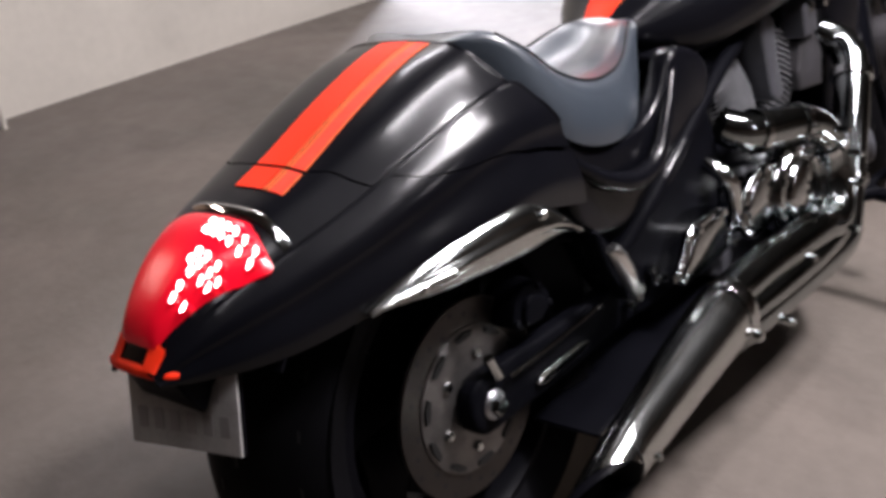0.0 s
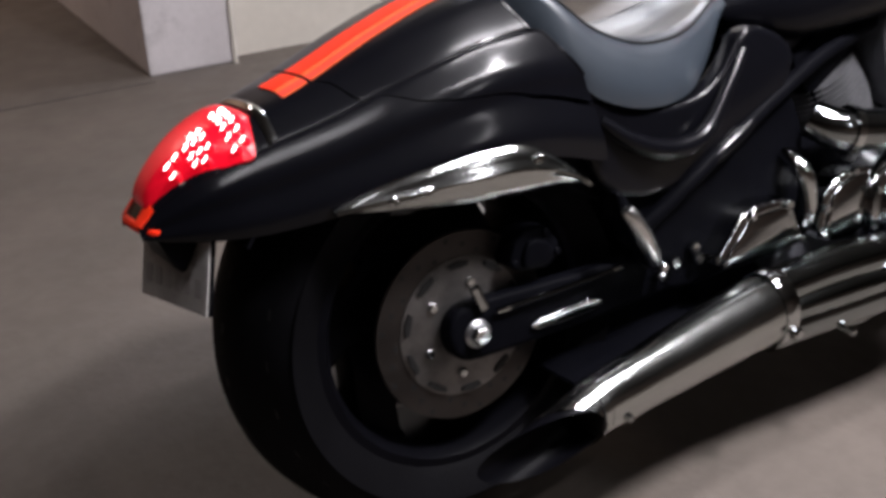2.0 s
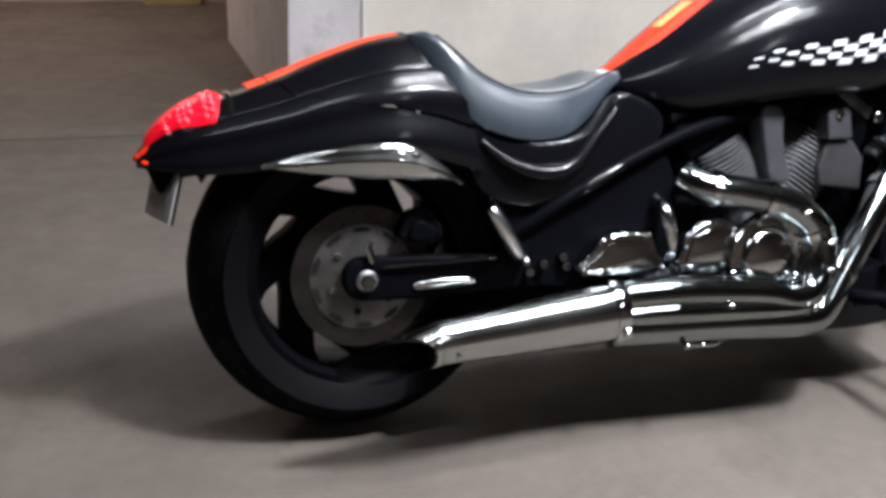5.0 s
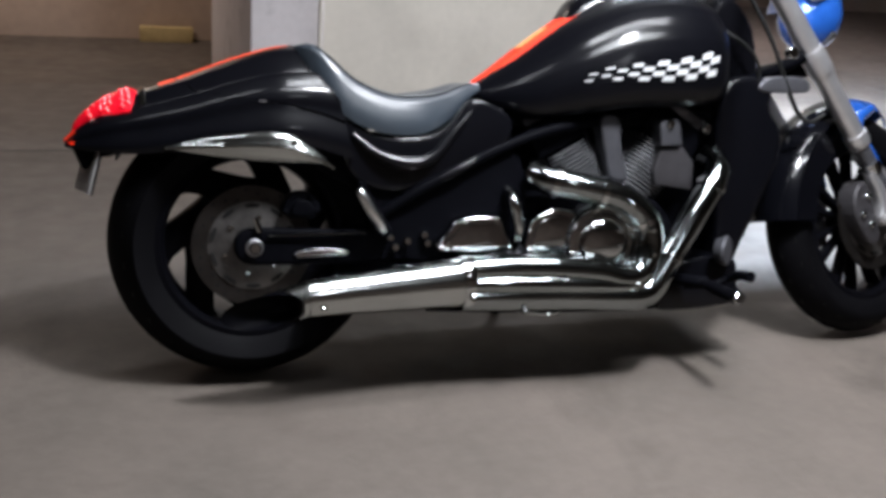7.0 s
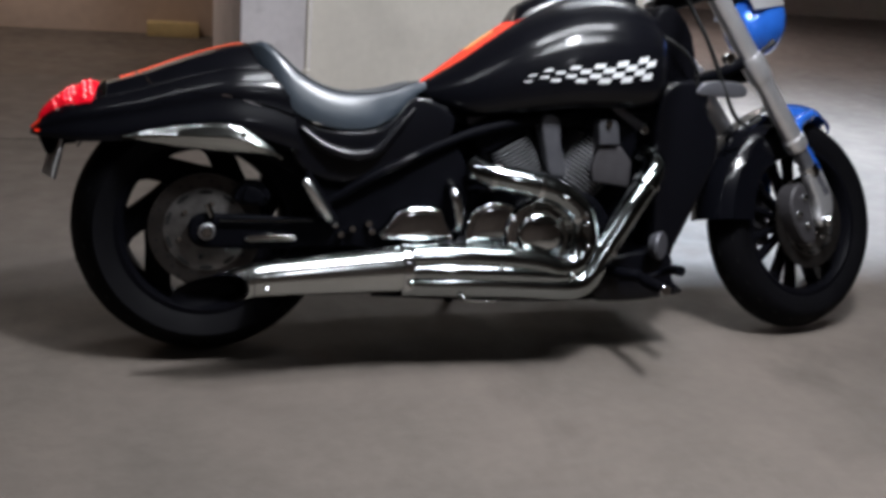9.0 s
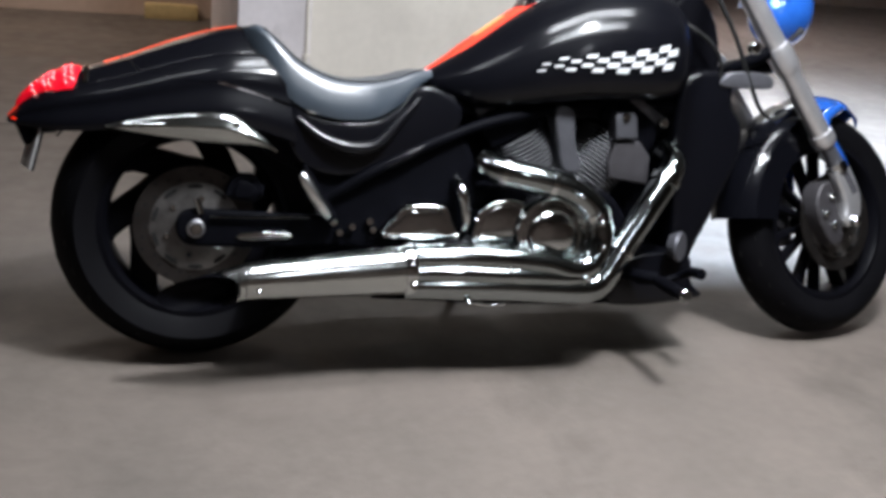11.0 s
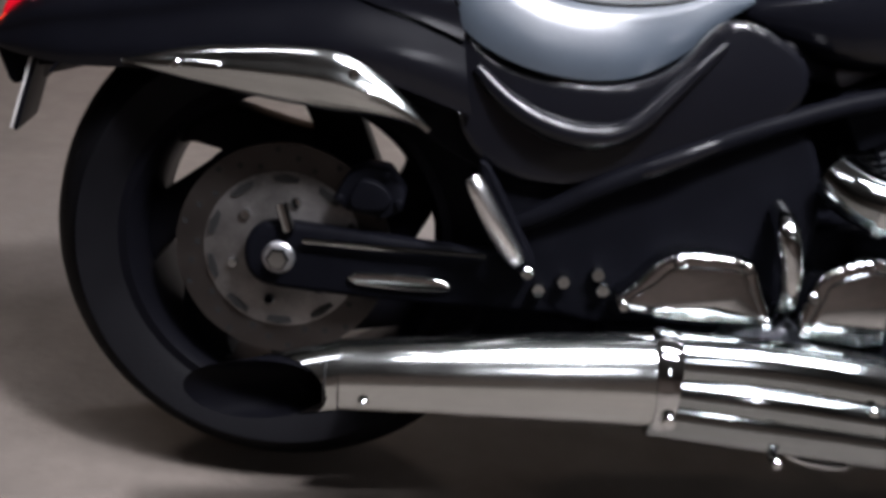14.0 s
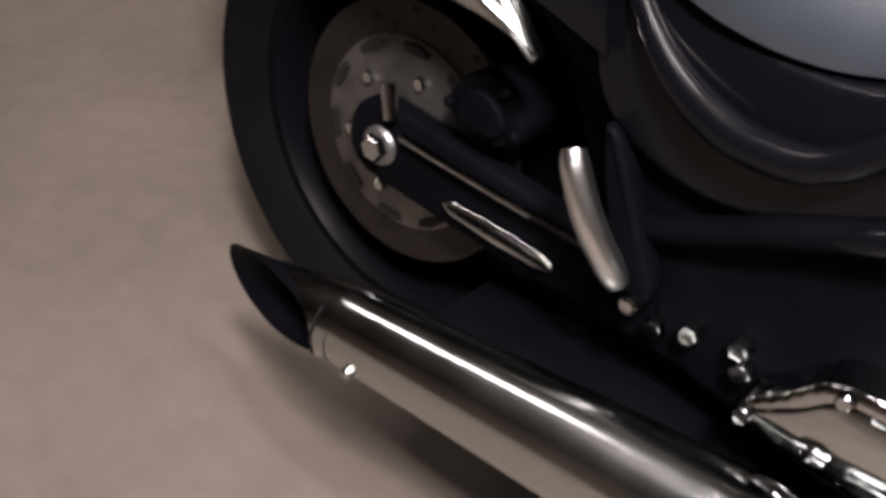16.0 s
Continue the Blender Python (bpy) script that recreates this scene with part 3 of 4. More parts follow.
for side in (-1, 1):
    trim = part("fender_trim", sheet(lambda x, f: spear_point(x, f, side), spread(-0.195, 0.176, 30), spread(0, 1, 12), 0.004), M_PIPE, bike, "chrome spear along the fender")
    for x, f in ((-0.125, 0.5), (0.085, 0.75)):
        p = spear_point(x, f, side)
        part("trim_screw", disc(0.007, -0.004, 0.004, Vector(p) + Vector((0, side * 0.003, 0)), 10), M_CHROME, trim)

# ---- seat ----
SX = [0.105, 0.14, 0.18, 0.23, 0.31, 0.40, 0.47, 0.53, 0.565]
S_TOP = [0.786, 0.786, 0.750, 0.703, 0.668, 0.663, 0.676, 0.700, 0.704]
S_LOW = [0.745, 0.700, 0.652, 0.612, 0.587, 0.588, 0.618, 0.668, 0.690]
S_HALF = [0.072, 0.116, 0.146, 0.157, 0.158, 0.142, 0.110, 0.078, 0.060]
S_SHAPE = [(0.0, 0.0), (0.25, 0.004), (0.5, 0.012), (0.7, 0.017), (0.84, 0.012), (0.93, -0.002), (0.98, -0.02)]


def seat_point(x, k):
    a, top, low, half = abs(k), curve(x, SX, S_TOP), curve(x, SX, S_LOW), curve(x, SX, S_HALF)
    ease = min(1.0, (top - low) / 0.07) * min(1.0, max(0.0, (x - 0.105) / 0.10))
    if a <= 6:
        i = min(int(a), 5)
        f = a - i
        fy = S_SHAPE[i][0] * (1 - f) + S_SHAPE[i + 1][0] * f
        z = top + ease * (S_SHAPE[i][1] * (1 - f) + S_SHAPE[i + 1][1] * f)
    else:
        f = (a - 6) / 3
        fy, z = 0.98 + 0.05 * math.sin(math.pi * min(f, 1) * 0.75), (top - 0.02 * ease) * (1 - f) + low * f
    return (x, -0.015 + (-half * fy if k > 0 else half * fy), z)


seat = part("seat", sheet(seat_point, spread(0.105, 0.565, 34), spread(-9, 9, 55), 0.01), M_SEAT, bike, "dished grey-black vinyl rider's seat")
rim_line = []
for k in spread(-9, 9, 37):
    x, y, z = body_point(1, k * 11 / 9, -0.158, -1 if k > 0 else 1)
    rim_line.append((x + 0.002, y * 0.99, z - 0.001))
part("seat_edge", tube(rim_line, 0.0035, 8, 2), M_BLACK, seat, "black welt behind the seat")
for side in (-1, 1):
    seam_line = [(x, -0.015 + side * (curve(x, SX, S_HALF) * 0.86), seat_point(x, 4.2)[2] + 0.001) for x in spread(0.15, 0.54, 12)]
    part("seat_seam", tube(seam_line, 0.0022, 6, 3), M_CABLE, seat)

# ---- tank ----
KX = [0.548, 0.60, 0.673, 0.792, 0.881, 0.946, 1.05, 1.13, 1.20, 1.245]
K_TOP = [0.698, 0.730, 0.783, 0.866, 0.915, 0.940, 0.955, 0.950, 0.925, 0.880]
K_LOW = [0.672, 0.645, 0.622, 0.634, 0.646, 0.652, 0.656, 0.660, 0.675, 0.71]
K_HALF = [0.052, 0.095, 0.145, 0.192, 0.212, 0.220, 0.222, 0.212, 0.180, 0.120]
K_SHAPE = [(0.0, 1.0), (0.16, 0.997), (0.32, 0.982), (0.47, 0.95), (0.60, 0.90), (0.72, 0.835), (0.82, 0.75), (0.90, 0.655), (0.955, 0.56), (0.985, 0.46), (1.0, 0.36), (0.995, 0.25), (0.965, 0.14), (0.90, 0.05), (0.80, 0.0)]
KS_Y, KS_Z = [p[0] for p in K_SHAPE], [p[1] for p in K_SHAPE]


def tank_point(x, k, lift=0.0):
    a, top, low, half = abs(k), curve(x, KX, K_TOP), curve(x, KX, K_LOW), curve(x, KX, K_HALF) + lift
    i = min(int(a), 13)
    f = a - i
    y = half * (KS_Y[i] * (1 - f) + KS_Y[i + 1] * f)
    return (x, -y if k > 0 else y, low + (top - low) * (KS_Z[i] * (1 - f) + KS_Z[i + 1] * f))


def tank_side(x, z):
    """The tank's half width at a height."""
    top, low, half = curve(x, KX, K_TOP), curve(x, KX, K_LOW), curve(x, KX, K_HALF)
    f = min(max((z - low) / (top - low), 0.0), 1.0)
    return half * float(np.interp(f, KS_Z[::-1], KS_Y[::-1]))


def tank_top(x, y):
    top, low, half = curve(x, KX, K_TOP), curve(x, KX, K_LOW), curve(x, KX, K_HALF)
    return low + (top - low) * float(np.interp(min(abs(y) / half, 0.99), KS_Y[:11], KS_Z[:11]))


tank_mesh = sheet(tank_point, spread(0.548, 1.245, 46), spread(-14, 14, 85))
bmesh.ops.holes_fill(tank_mesh, edges=[e for e in tank_mesh.edges if e.is_boundary], sides=0)
tank = part("fuel_tank", tank_mesh, M_BLACK, bike, "long black fuel tank")


def tank_band(x0, x1, y0, y1, n=24):
    return sheet(lambda x, f: (x, (y0 + (y1 - y0) * f) * min(1.0, 0.62 + 0.38 * (x - 0.548) / 0.15), tank_top(x, (y0 + (y1 - y0) * f)) + 0.0022), spread(x0, x1, n), spread(0, 1, 7), 0.0008)


part("tank_stripe", tank_band(0.556, 0.83, -0.038, 0.040), M_ORANGE, tank, "orange racing stripe")
part("tank_pinstripe", tank_band(0.556, 0.83, -0.043, -0.041), M_YELLOW, tank)
part("tank_side_stripe", tank_band(0.556, 0.83, -0.068, -0.046), M_SALMON, tank, "salmon edge stripe")
part("stripe_badge", sheet(lambda x, y: (x, y, tank_top(x, y) + 0.0045), spread(0.690, 0.765, 8), spread(-0.018, 0.022, 6), 0.0008), M_BADGE, tank, "pale yellow badge on the stripe")
part("tank_nose_trim", sheet(lambda x, y: (x, y, tank_top(x, y) + 0.004), spread(0.549, 0.562, 4), spread(-0.046, 0.042, 7), 0.0015), M_WHITE, tank, "pale edge of the stripe at the seat")
part("tank_console", sheet(lambda x, f: (x, 0.068 * math.sin(f), tank_top(x, 0) - 0.010 + 0.046 * math.cos(f) * min(1, (x - 0.805) / 0.03 + 0.25)), spread(0.805, 1.16, 18), spread(-math.pi / 2, math.pi / 2, 15), 0.004), M_BLACK, tank, "black gauge console")
part("filler_cap", moved(lathe([(0.0005, 0), (0.032, 0), (0.034, 0.006), (0.03, 0.014), (0.0005, 0.016)], 28, (0, 0, 0)), pose(1.0, 0, 0.972, 90, 0, 0)), M_CHROME, tank, "chrome filler cap")

# chequered flag on the tank's flanks, fading to the rear
for side in (-1, 1):
    COLUMNS, ROWS = 13, 4
    for c in range(2, COLUMNS):
        for r in range(ROWS):
            if (c + r) % 2:
                continue
            shrink = min(1.0, 0.36 + 0.085 * c)
            squares = bmesh.new()
            quad = []
            for fx, fr in ((0, 0), (1, 0), (1, 1), (0, 1)):
                t = ((c + 0.5 + (fx - 0.5) * shrink) / COLUMNS) ** 0.9
                f = (r + 0.5 + (fr - 0.5) * shrink) / ROWS
                x = 0.71 + 0.445 * t + 0.022 * (f - 0.5)
                low = 0.697 + 0.040 * t + 0.007 * math.sin(6.0 * t)
                high = low + 0.016 + 0.052 * t ** 0.8
                quad.append((x, low + (high - low) * f))
            n = 3
            rows = []
            for i in range(n + 1):
                row = []
                for j in range(n + 1):
                    u, v = i / n, j / n
                    x = (quad[0][0] * (1 - u) + quad[1][0] * u) * (1 - v) + (quad[3][0] * (1 - u) + quad[2][0] * u) * v
                    z = (quad[0][1] * (1 - u) + quad[1][1] * u) * (1 - v) + (quad[3][1] * (1 - u) + quad[2][1] * u) * v
                    row.append(squares.verts.new((x, side * (tank_side(x, z) + 0.0022), z)))
                rows.append(row)
            for i in range(n):
                for j in range(n):
                    squares.faces.new((rows[i][j], rows[i + 1][j], rows[i + 1][j + 1], rows[i][j + 1]))
            part("chequer_square", squares, M_WHITE, tank)

# ---- frame, side covers and swingarm ----
COVER = [(0.205, 0.628), (0.25, 0.600), (0.32, 0.582), (0.405, 0.583), (0.465, 0.612), (0.515, 0.668), (0.58, 0.652), (0.62, 0.615), (0.60, 0.56), (0.50, 0.512), (0.40, 0.462), (0.31, 0.452), (0.24, 0.475), (0.205, 0.53)]
for side in (-1, 1):
    part("side_cover", slab(rounded(COVER, 3), side * 0.13, side * 0.168, 0.012), M_BLACK, bike, "black side cover below the seat")
    part("seat_rail", tube([(0.225, side * 0.165, 0.585), (0.27, side * 0.176, 0.548), (0.32, side * 0.182, 0.525), (0.37, side * 0.184, 0.520), (0.415, side * 0.182, 0.535), (0.47, side * 0.173, 0.592), (0.53, side * 0.155, 0.655)], [0.008, 0.013, 0.016, 0.016, 0.014, 0.011, 0.008], 14), M_BLACK, bike)
    part("frame_tube", tube([(0.27, side * 0.145, 0.385), (0.33, side * 0.160, 0.42), (0.39, side * 0.168, 0.458), (0.49, side * 0.166, 0.507), (0.60, side * 0.16, 0.555), (0.75, side * 0.14, 0.60), (1.1, side * 0.09, 0.66)], 0.013, 14), M_BLACKM, bike, "black frame tube")
    # glossier length added over the frame tube for a short highlight
    part("frame_highlight", tube([(0.425, side * 0.170, 0.476), (0.45, side * 0.171, 0.488), (0.49, side * 0.170, 0.507), (0.54, side * 0.167, 0.531)], [0.008, 0.0125, 0.0125, 0.008], 14), M_BLACK, bike, "glossy black length added on the frame to catch a highlight")
    part("lower_frame", slab(rounded([(0.24, 0.47), (0.40, 0.47), (0.60, 0.555), (0.66, 0.50), (0.665, 0.40), (0.62, 0.30), (0.44, 0.275), (0.34, 0.29), (0.30, 0.36)], 3), side * 0.10, side * 0.148, 0.012), M_BLACKM, bike, "black frame casting")
    part("cradle_tube", tube([(0.42, side * 0.13, 0.17), (0.8, side * 0.14, 0.15), (1.12, side * 0.13, 0.155), (1.24, side * 0.10, 0.24), (1.28, side * 0.07, 0.5), (1.27, side * 0.04, 0.78)], 0.019, 12), M_BLACKM, bike, "black cradle tube")
part("swingarm", slab(rounded([(-0.045, 0.335), (-0.03, 0.292), (0.04, 0.282), (0.25, 0.280), (0.46, 0.29), (0.50, 0.33), (0.46, 0.37), (0.27, 0.358), (0.06, 0.368), (-0.02, 0.368)], 3), -0.147, -0.116, 0.010), M_BLACKM, bike, "black swingarm")
part("swingarm_far", slab(rounded([(-0.06, 0.33), (-0.04, 0.27), (0.05, 0.235), (0.25, 0.205), (0.46, 0.25), (0.50, 0.29), (0.46, 0.31), (0.25, 0.258), (0.06, 0.30), (0.03, 0.36), (-0.03, 0.37)], 3), 0.128, 0.17, 0.010), M_BLACKM, bike, "black shaft housing")
caliper = part("brake_caliper", slab([(0.062, 0.405), (0.082, 0.392), (0.128, 0.386), (0.152, 0.398), (0.154, 0.422), (0.140, 0.438), (0.132, 0.450), (0.100, 0.452), (0.078, 0.438)], -0.146, -0.085, 0.007, 2), M_BLACKM, bike, "black rear brake caliper")
part("caliper_lobe", slab(rounded([(0.085, 0.400), (0.122, 0.397), (0.138, 0.412), (0.122, 0.432), (0.094, 0.434)], 3), -0.155, -0.140, 0.005), M_BLACKM, caliper, "black caliper housing")
for x, z in ((0.072, 0.408), (0.146, 0.408), (0.128, 0.443)):
    part("caliper_bolt", disc(0.006, -0.152, -0.144, (x, 0, z), 8, 0.002), M_BLACKM, caliper)
part("torque_rod", tube([(0.03, -0.155, 0.352), (0.14, -0.157, 0.352), (0.26, -0.155, 0.352)], 0.004, 8), M_CHROME, bike, "thin bright rod")
part("arm_cap", slab(rounded([(0.10, 0.300), (0.20, 0.298), (0.222, 0.307), (0.20, 0.318), (0.10, 0.316)], 2), -0.154, -0.145, 0.004), M_CHROME, bike)
part("spindle_adjuster", tube([(0.0, -0.150, 0.395), (0.012, -0.152, 0.362)], 0.008, 10, 2), M_CHROME, bike)
part("fender_strut", slab(rounded([(0.13, 0.54), (0.23, 0.54), (0.32, 0.46), (0.31, 0.40), (0.26, 0.445), (0.16, 0.50)], 3), -0.135, -0.105, 0.006), M_RIM, bike, "black fender strut")
part("shock", tube([(0.375, 0, 0.28), (0.37, 0, 0.50)], 0.035, 16, 4), M_RIM, bike, "black shock absorber")
for side in (-1, 1):
    bracket = part("passenger_peg_bracket", slab(rounded([(0.240, 0.468), (0.254, 0.470), (0.300, 0.395), (0.320, 0.360), (0.318, 0.340), (0.298, 0.345), (0.264, 0.40)], 3), side * 0.150, side * 0.176, 0.006), M_BLACKM, bike, "black passenger peg bracket")
    part("passenger_peg", tube([(0.232, side * 0.203, 0.460), (0.240, side * 0.206, 0.446), (0.262, side * 0.204, 0.410), (0.287, side * 0.192, 0.372), (0.297, side * 0.187, 0.358)], [0.010, 0.0125, 0.0132, 0.0132, 0.010], 14, 5), M_PEG, bracket, "folded bright passenger peg")
    part("peg_bolt", disc(0.009, -0.006, 0.006, (0.312, side * 0.186, 0.345), 8), M_CHROME, bracket)

# added slab hides the bright floor behind the swingarm and muffler
part("under_fill", slab(rounded([(0.26, 0.20), (0.46, 0.165), (0.66, 0.17), (0.66, 0.34), (0.40, 0.33), (0.28, 0.30)], 3), -0.11, 0.22, 0.012), M_BLACKM, bike, "black slab added to keep the gap behind the engine dark")

# slab added to block light between pipes and engine, keeping the ground shadow whole
part("pipe_gap_fill", slab(rounded([(0.13, 0.212), (0.30, 0.228), (0.60, 0.240), (0.95, 0.235), (1.02, 0.20), (0.60, 0.178), (0.25, 0.188)], 3), -0.215, -0.09, 0.012), M_BLACKM, bike, "black slab added behind the pipes to block light")

# ---- engine ----
engine = part("engine", slab(rounded([(0.44, 0.21), (0.70, 0.185), (1.02, 0.19), (1.10, 0.26), (1.08, 0.36), (1.0, 0.43), (0.80, 0.44), (0.62, 0.42), (0.44, 0.40)], 3), -0.135, 0.25, 0.012), M_BLACKM, bike, "black engine case")


def cylinder(foot, head, fins, label):
    """A finned cylinder with its head and rocker cover."""
    a, b = Vector(foot), Vector(head)
    d = (b - a).normalized()
    m = Matrix.Translation(a) @ d.to_track_quat("Z", "Y").to_matrix().to_4x4()
    length = (b - a).length
    core = part("cylinder", moved(box(-0.062, 0.062, -0.062, 0.062, 0, length, 0.012), m), M_BLACKM, engine, label)
    for k in range(fins):
        z = length * (0.12 + 0.62 * k / (fins - 1))
        w = 0.088 - 0.012 * abs(k / (fins - 1) - 0.5)
        fin = bmesh.new()
        bmesh.ops.create_cone(fin, cap_ends=True, segments=30, radius1=w, radius2=w, depth=0.0036, matrix=m @ Matrix.Translation((0, 0, z)))
        part("cooling_fin", fin, M_FIN, core)
    part("cylinder_head", moved(box(-0.075, 0.075, -0.085, 0.085, length * 0.80, length + 0.035, 0.012), m), M_BLACKM, core, "black cylinder head")
    part("rocker_cover", moved(box(-0.062, 0.062, -0.078, 0.078, length + 0.035, length + 0.066, 0.014), m), M_GREY, core, "grey rocker cover")
    return core


cylinder((0.875, -0.045, 0.40), (0.765, -0.045, 0.60), 15, "black rear cylinder with bright fin edges")
cylinder((0.96, -0.045, 0.40), (1.095, -0.045, 0.60), 15, "black front cylinder with bright fin edges")
part("intake_cover", slab(rounded([(0.866, 0.625), (0.915, 0.625), (0.924, 0.55), (0.944, 0.475), (0.898, 0.472), (0.880, 0.53)], 3), -0.150, -0.09, 0.008), M_GREY, engine, "grey cast intake cover")
part("barrel_cover", slab([(1.036, 0.552), (1.102, 0.552), (1.134, 0.511), (1.130, 0.440), (1.022, 0.455), (1.016, 0.493)], -0.148, -0.10, 0.007), M_BARREL, engine, "dark cast cover on the front cylinder")
part("coil_cover", slab([(1.024, 0.612), (1.032, 0.622), (1.074, 0.624), (1.082, 0.614), (1.090, 0.558), (1.030, 0.556)], -0.160, -0.11, 0.005), M_GREY, engine, "grey coil cover")
part("coil_terminal", disc(0.011, -0.168, -0.152, (1.052, 0, 0.612), 10, 0.003), M_CHROME, engine)
part("fuel_tap", disc(0.013, -0.150, -0.125, (1.168, 0, 0.600), 10, 0.004), M_CHROME, engine, "small chrome tap")
# added black slab stands in for the shade between the cylinders
part("engine_gap_fill", slab(rounded([(0.66, 0.40), (0.62, 0.62), (0.90, 0.66), (1.20, 0.66), (1.25, 0.45), (1.25, 0.24), (1.10, 0.22), (0.95, 0.30)], 3), -0.01, 0.10, 0.012), M_BLACKM, engine, "black slab added for the dark space between the cylinders")
part("air_duct", slab(rounded([(0.62, 0.655), (1.2, 0.665), (1.22, 0.62), (1.0, 0.60), (0.70, 0.60), (0.60, 0.61)], 3), -0.10, 0.10, 0.015), M_RIM, bike, "black frame spine below the tank")


def case_cover(name, outline, y_in, y_out, label, screws=(), inset=0.016):
    c = Vector((sum(p[0] for p in outline) / len(outline), sum(p[1] for p in outline) / len(outline)))
    line = rounded(outline, 4)
    cover = part(name, slab(line, y_in, y_out, 0.011, 4), M_CHROME, engine, label)
    inner = []
    for p in line:
        v = Vector(p) - c
        inner.append(tuple(c + v * max(0.2, 1 - inset / max(v.length, 0.001))))
    part("cover_panel", slab(inner, y_out + 0.004, y_out - 0.005, 0.004, 2), M_CHROME, cover, "raised chrome panel")
    for sx, sz in screws:
        part("cover_screw", disc(0.0075, y_out - 0.010, y_out + 0.004, (sx, 0, sz), 8, 0.002), M_CHROME, cover)
    return cover


case_cover("gearbox_cover", [(0.423, 0.318), (0.450, 0.352), (0.488, 0.388), (0.578, 0.387), (0.600, 0.352), (0.616, 0.310), (0.57, 0.300), (0.48, 0.300)], -0.13, -0.192, "polished gearbox cover", [(0.432, 0.318), (0.492, 0.380), (0.575, 0.380), (0.608, 0.312)])
case_cover("primary_cover", [(0.650, 0.302), (0.655, 0.345), (0.670, 0.382), (0.725, 0.406), (0.785, 0.394), (0.790, 0.36), (0.765, 0.295), (0.70, 0.284)], -0.13, -0.198, "polished middle cover", [(0.658, 0.352), (0.728, 0.400), (0.785, 0.376), (0.655, 0.305)])
clutch = part("clutch_cover", moved(lathe([(0.0005, -0.228), (0.052, -0.227), (0.062, -0.222), (0.066, -0.212), (0.072, -0.211), (0.077, -0.217), (0.089, -0.215), (0.096, -0.206), (0.098, -0.196), (0.098, -0.13), (0.0005, -0.13)], 56, (0.848, 0, 0.318)), Matrix.Identity(4)), M_CHROME, engine, "round polished clutch cover")
for k in range(8):
    a = 2 * math.pi * (k + 0.35) / 8
    part("cover_screw", disc(0.007, -0.222, -0.20, (0.848 + 0.086 * math.cos(a), 0, 0.318 + 0.086 * math.sin(a)), 8, 0.002), M_CHROME, clutch)
part("case_boss", tube([(0.614, -0.15, 0.45), (0.620, -0.185, 0.425), (0.630, -0.19, 0.385), (0.634, -0.185, 0.34), (0.628, -0.16, 0.30)], [0.012, 0.016, 0.014, 0.012, 0.010], 12), M_CHROME, engine, "chrome breather pipe")
part("case_rib", slab(rounded([(0.60, 0.30), (0.78, 0.285), (0.95, 0.25), (0.98, 0.22), (0.60, 0.245)], 3), -0.13, -0.17, 0.008), M_GREY, engine)
for x, z in ((0.41, 0.325), (0.402, 0.345), (0.36, 0.332), (0.33, 0.318), (0.62, 0.285), (0.79, 0.272)):
    part("case_bolt", disc(0.010, -0.166, -0.14, (x, 0, z), 6, 0.002), M_CHROME, engine)

# ---- exhaust ----
exhaust = part("exhaust", tube([(0.098, -0.275, 0.2262), (0.13, -0.272, 0.228), (0.20, -0.264, 0.231), (0.33, -0.249, 0.236), (0.44, -0.238, 0.240), (0.475, -0.236, 0.241)], [0.0415, 0.0428, 0.046, 0.053, 0.058, 0.0585], 48, 6, 0.86), M_PIPE, bike, "chrome two-into-one muffler")
# the slash-cut end: the inner wall reaches further back than the outer one


def slashed(points, radii, middle, outward, downward, squash=0.86, n=44, steps=26):
    """A pipe along the points whose open rear end is cut along a slanting plane."""
    xs, ys, zs = zip(*points)
    bm = bmesh.new()
    rings = []
    for i in range(steps + 1):
        ring = []
        for k in range(n):
            a = 2 * math.pi * k / n
            x = xs[0] + (xs[-1] - xs[0]) * i / steps
            x = max(x, middle - outward * math.cos(a) - downward * math.sin(a))
            r = float(np.interp(x, xs, radii))
            ring.append(bm.verts.new((x, curve(x, xs, ys) + squash * r * math.cos(a), curve(x, xs, zs) + r * math.sin(a))))
        rings.append(ring)
    for a, b in zip(rings, rings[1:]):
        for k in range(n):
            quad = (a[k], a[(k + 1) % n], b[(k + 1) % n], b[k])
            if (quad[0].co - quad[3].co).length > 1e-6 or (quad[1].co - quad[2].co).length > 1e-6:
                bm.faces.new(quad)
    bmesh.ops.remove_doubles(bm, verts=bm.verts, dist=1e-6)
    return bm


MOUTH = [(-0.095, -0.286, 0.180), (-0.056, -0.286, 0.188), (0.0, -0.283, 0.201), (0.05, -0.279, 0.214), (0.10, -0.275, 0.2258)]
part("muffler_end", slashed(MOUTH, [0.0395, 0.0398, 0.040, 0.0405, 0.0418], 0.036, 0.050, 0.016), M_PIPE, exhaust, "slash-cut chrome sleeve")
part("muffler_tip", slashed(MOUTH, [0.0375, 0.0382, 0.0385, 0.0385, 0.0385], 0.0, 0.088, 0.012), M_RIM, exhaust, "black slash-cut muffler mouth")
part("muffler_baffle", moved(disc(0.037, -0.002, 0.002, (0, 0, 0), 24), pose(0.085, -0.276, 0.225, 0, 0, 90)), M_CABLE, exhaust)
part("muffler_screw", disc(0.006, -0.313, -0.298, (0.13, 0, 0.208), 8), M_CHROME, exhaust)
part("muffler_clamp", tube([(0.468, -0.237, 0.2405), (0.480, -0.237, 0.241), (0.494, -0.237, 0.2405)], [0.0635, 0.0655, 0.0635], 32, 3, 0.82), M_CHROME, exhaust, "chrome clamp band")
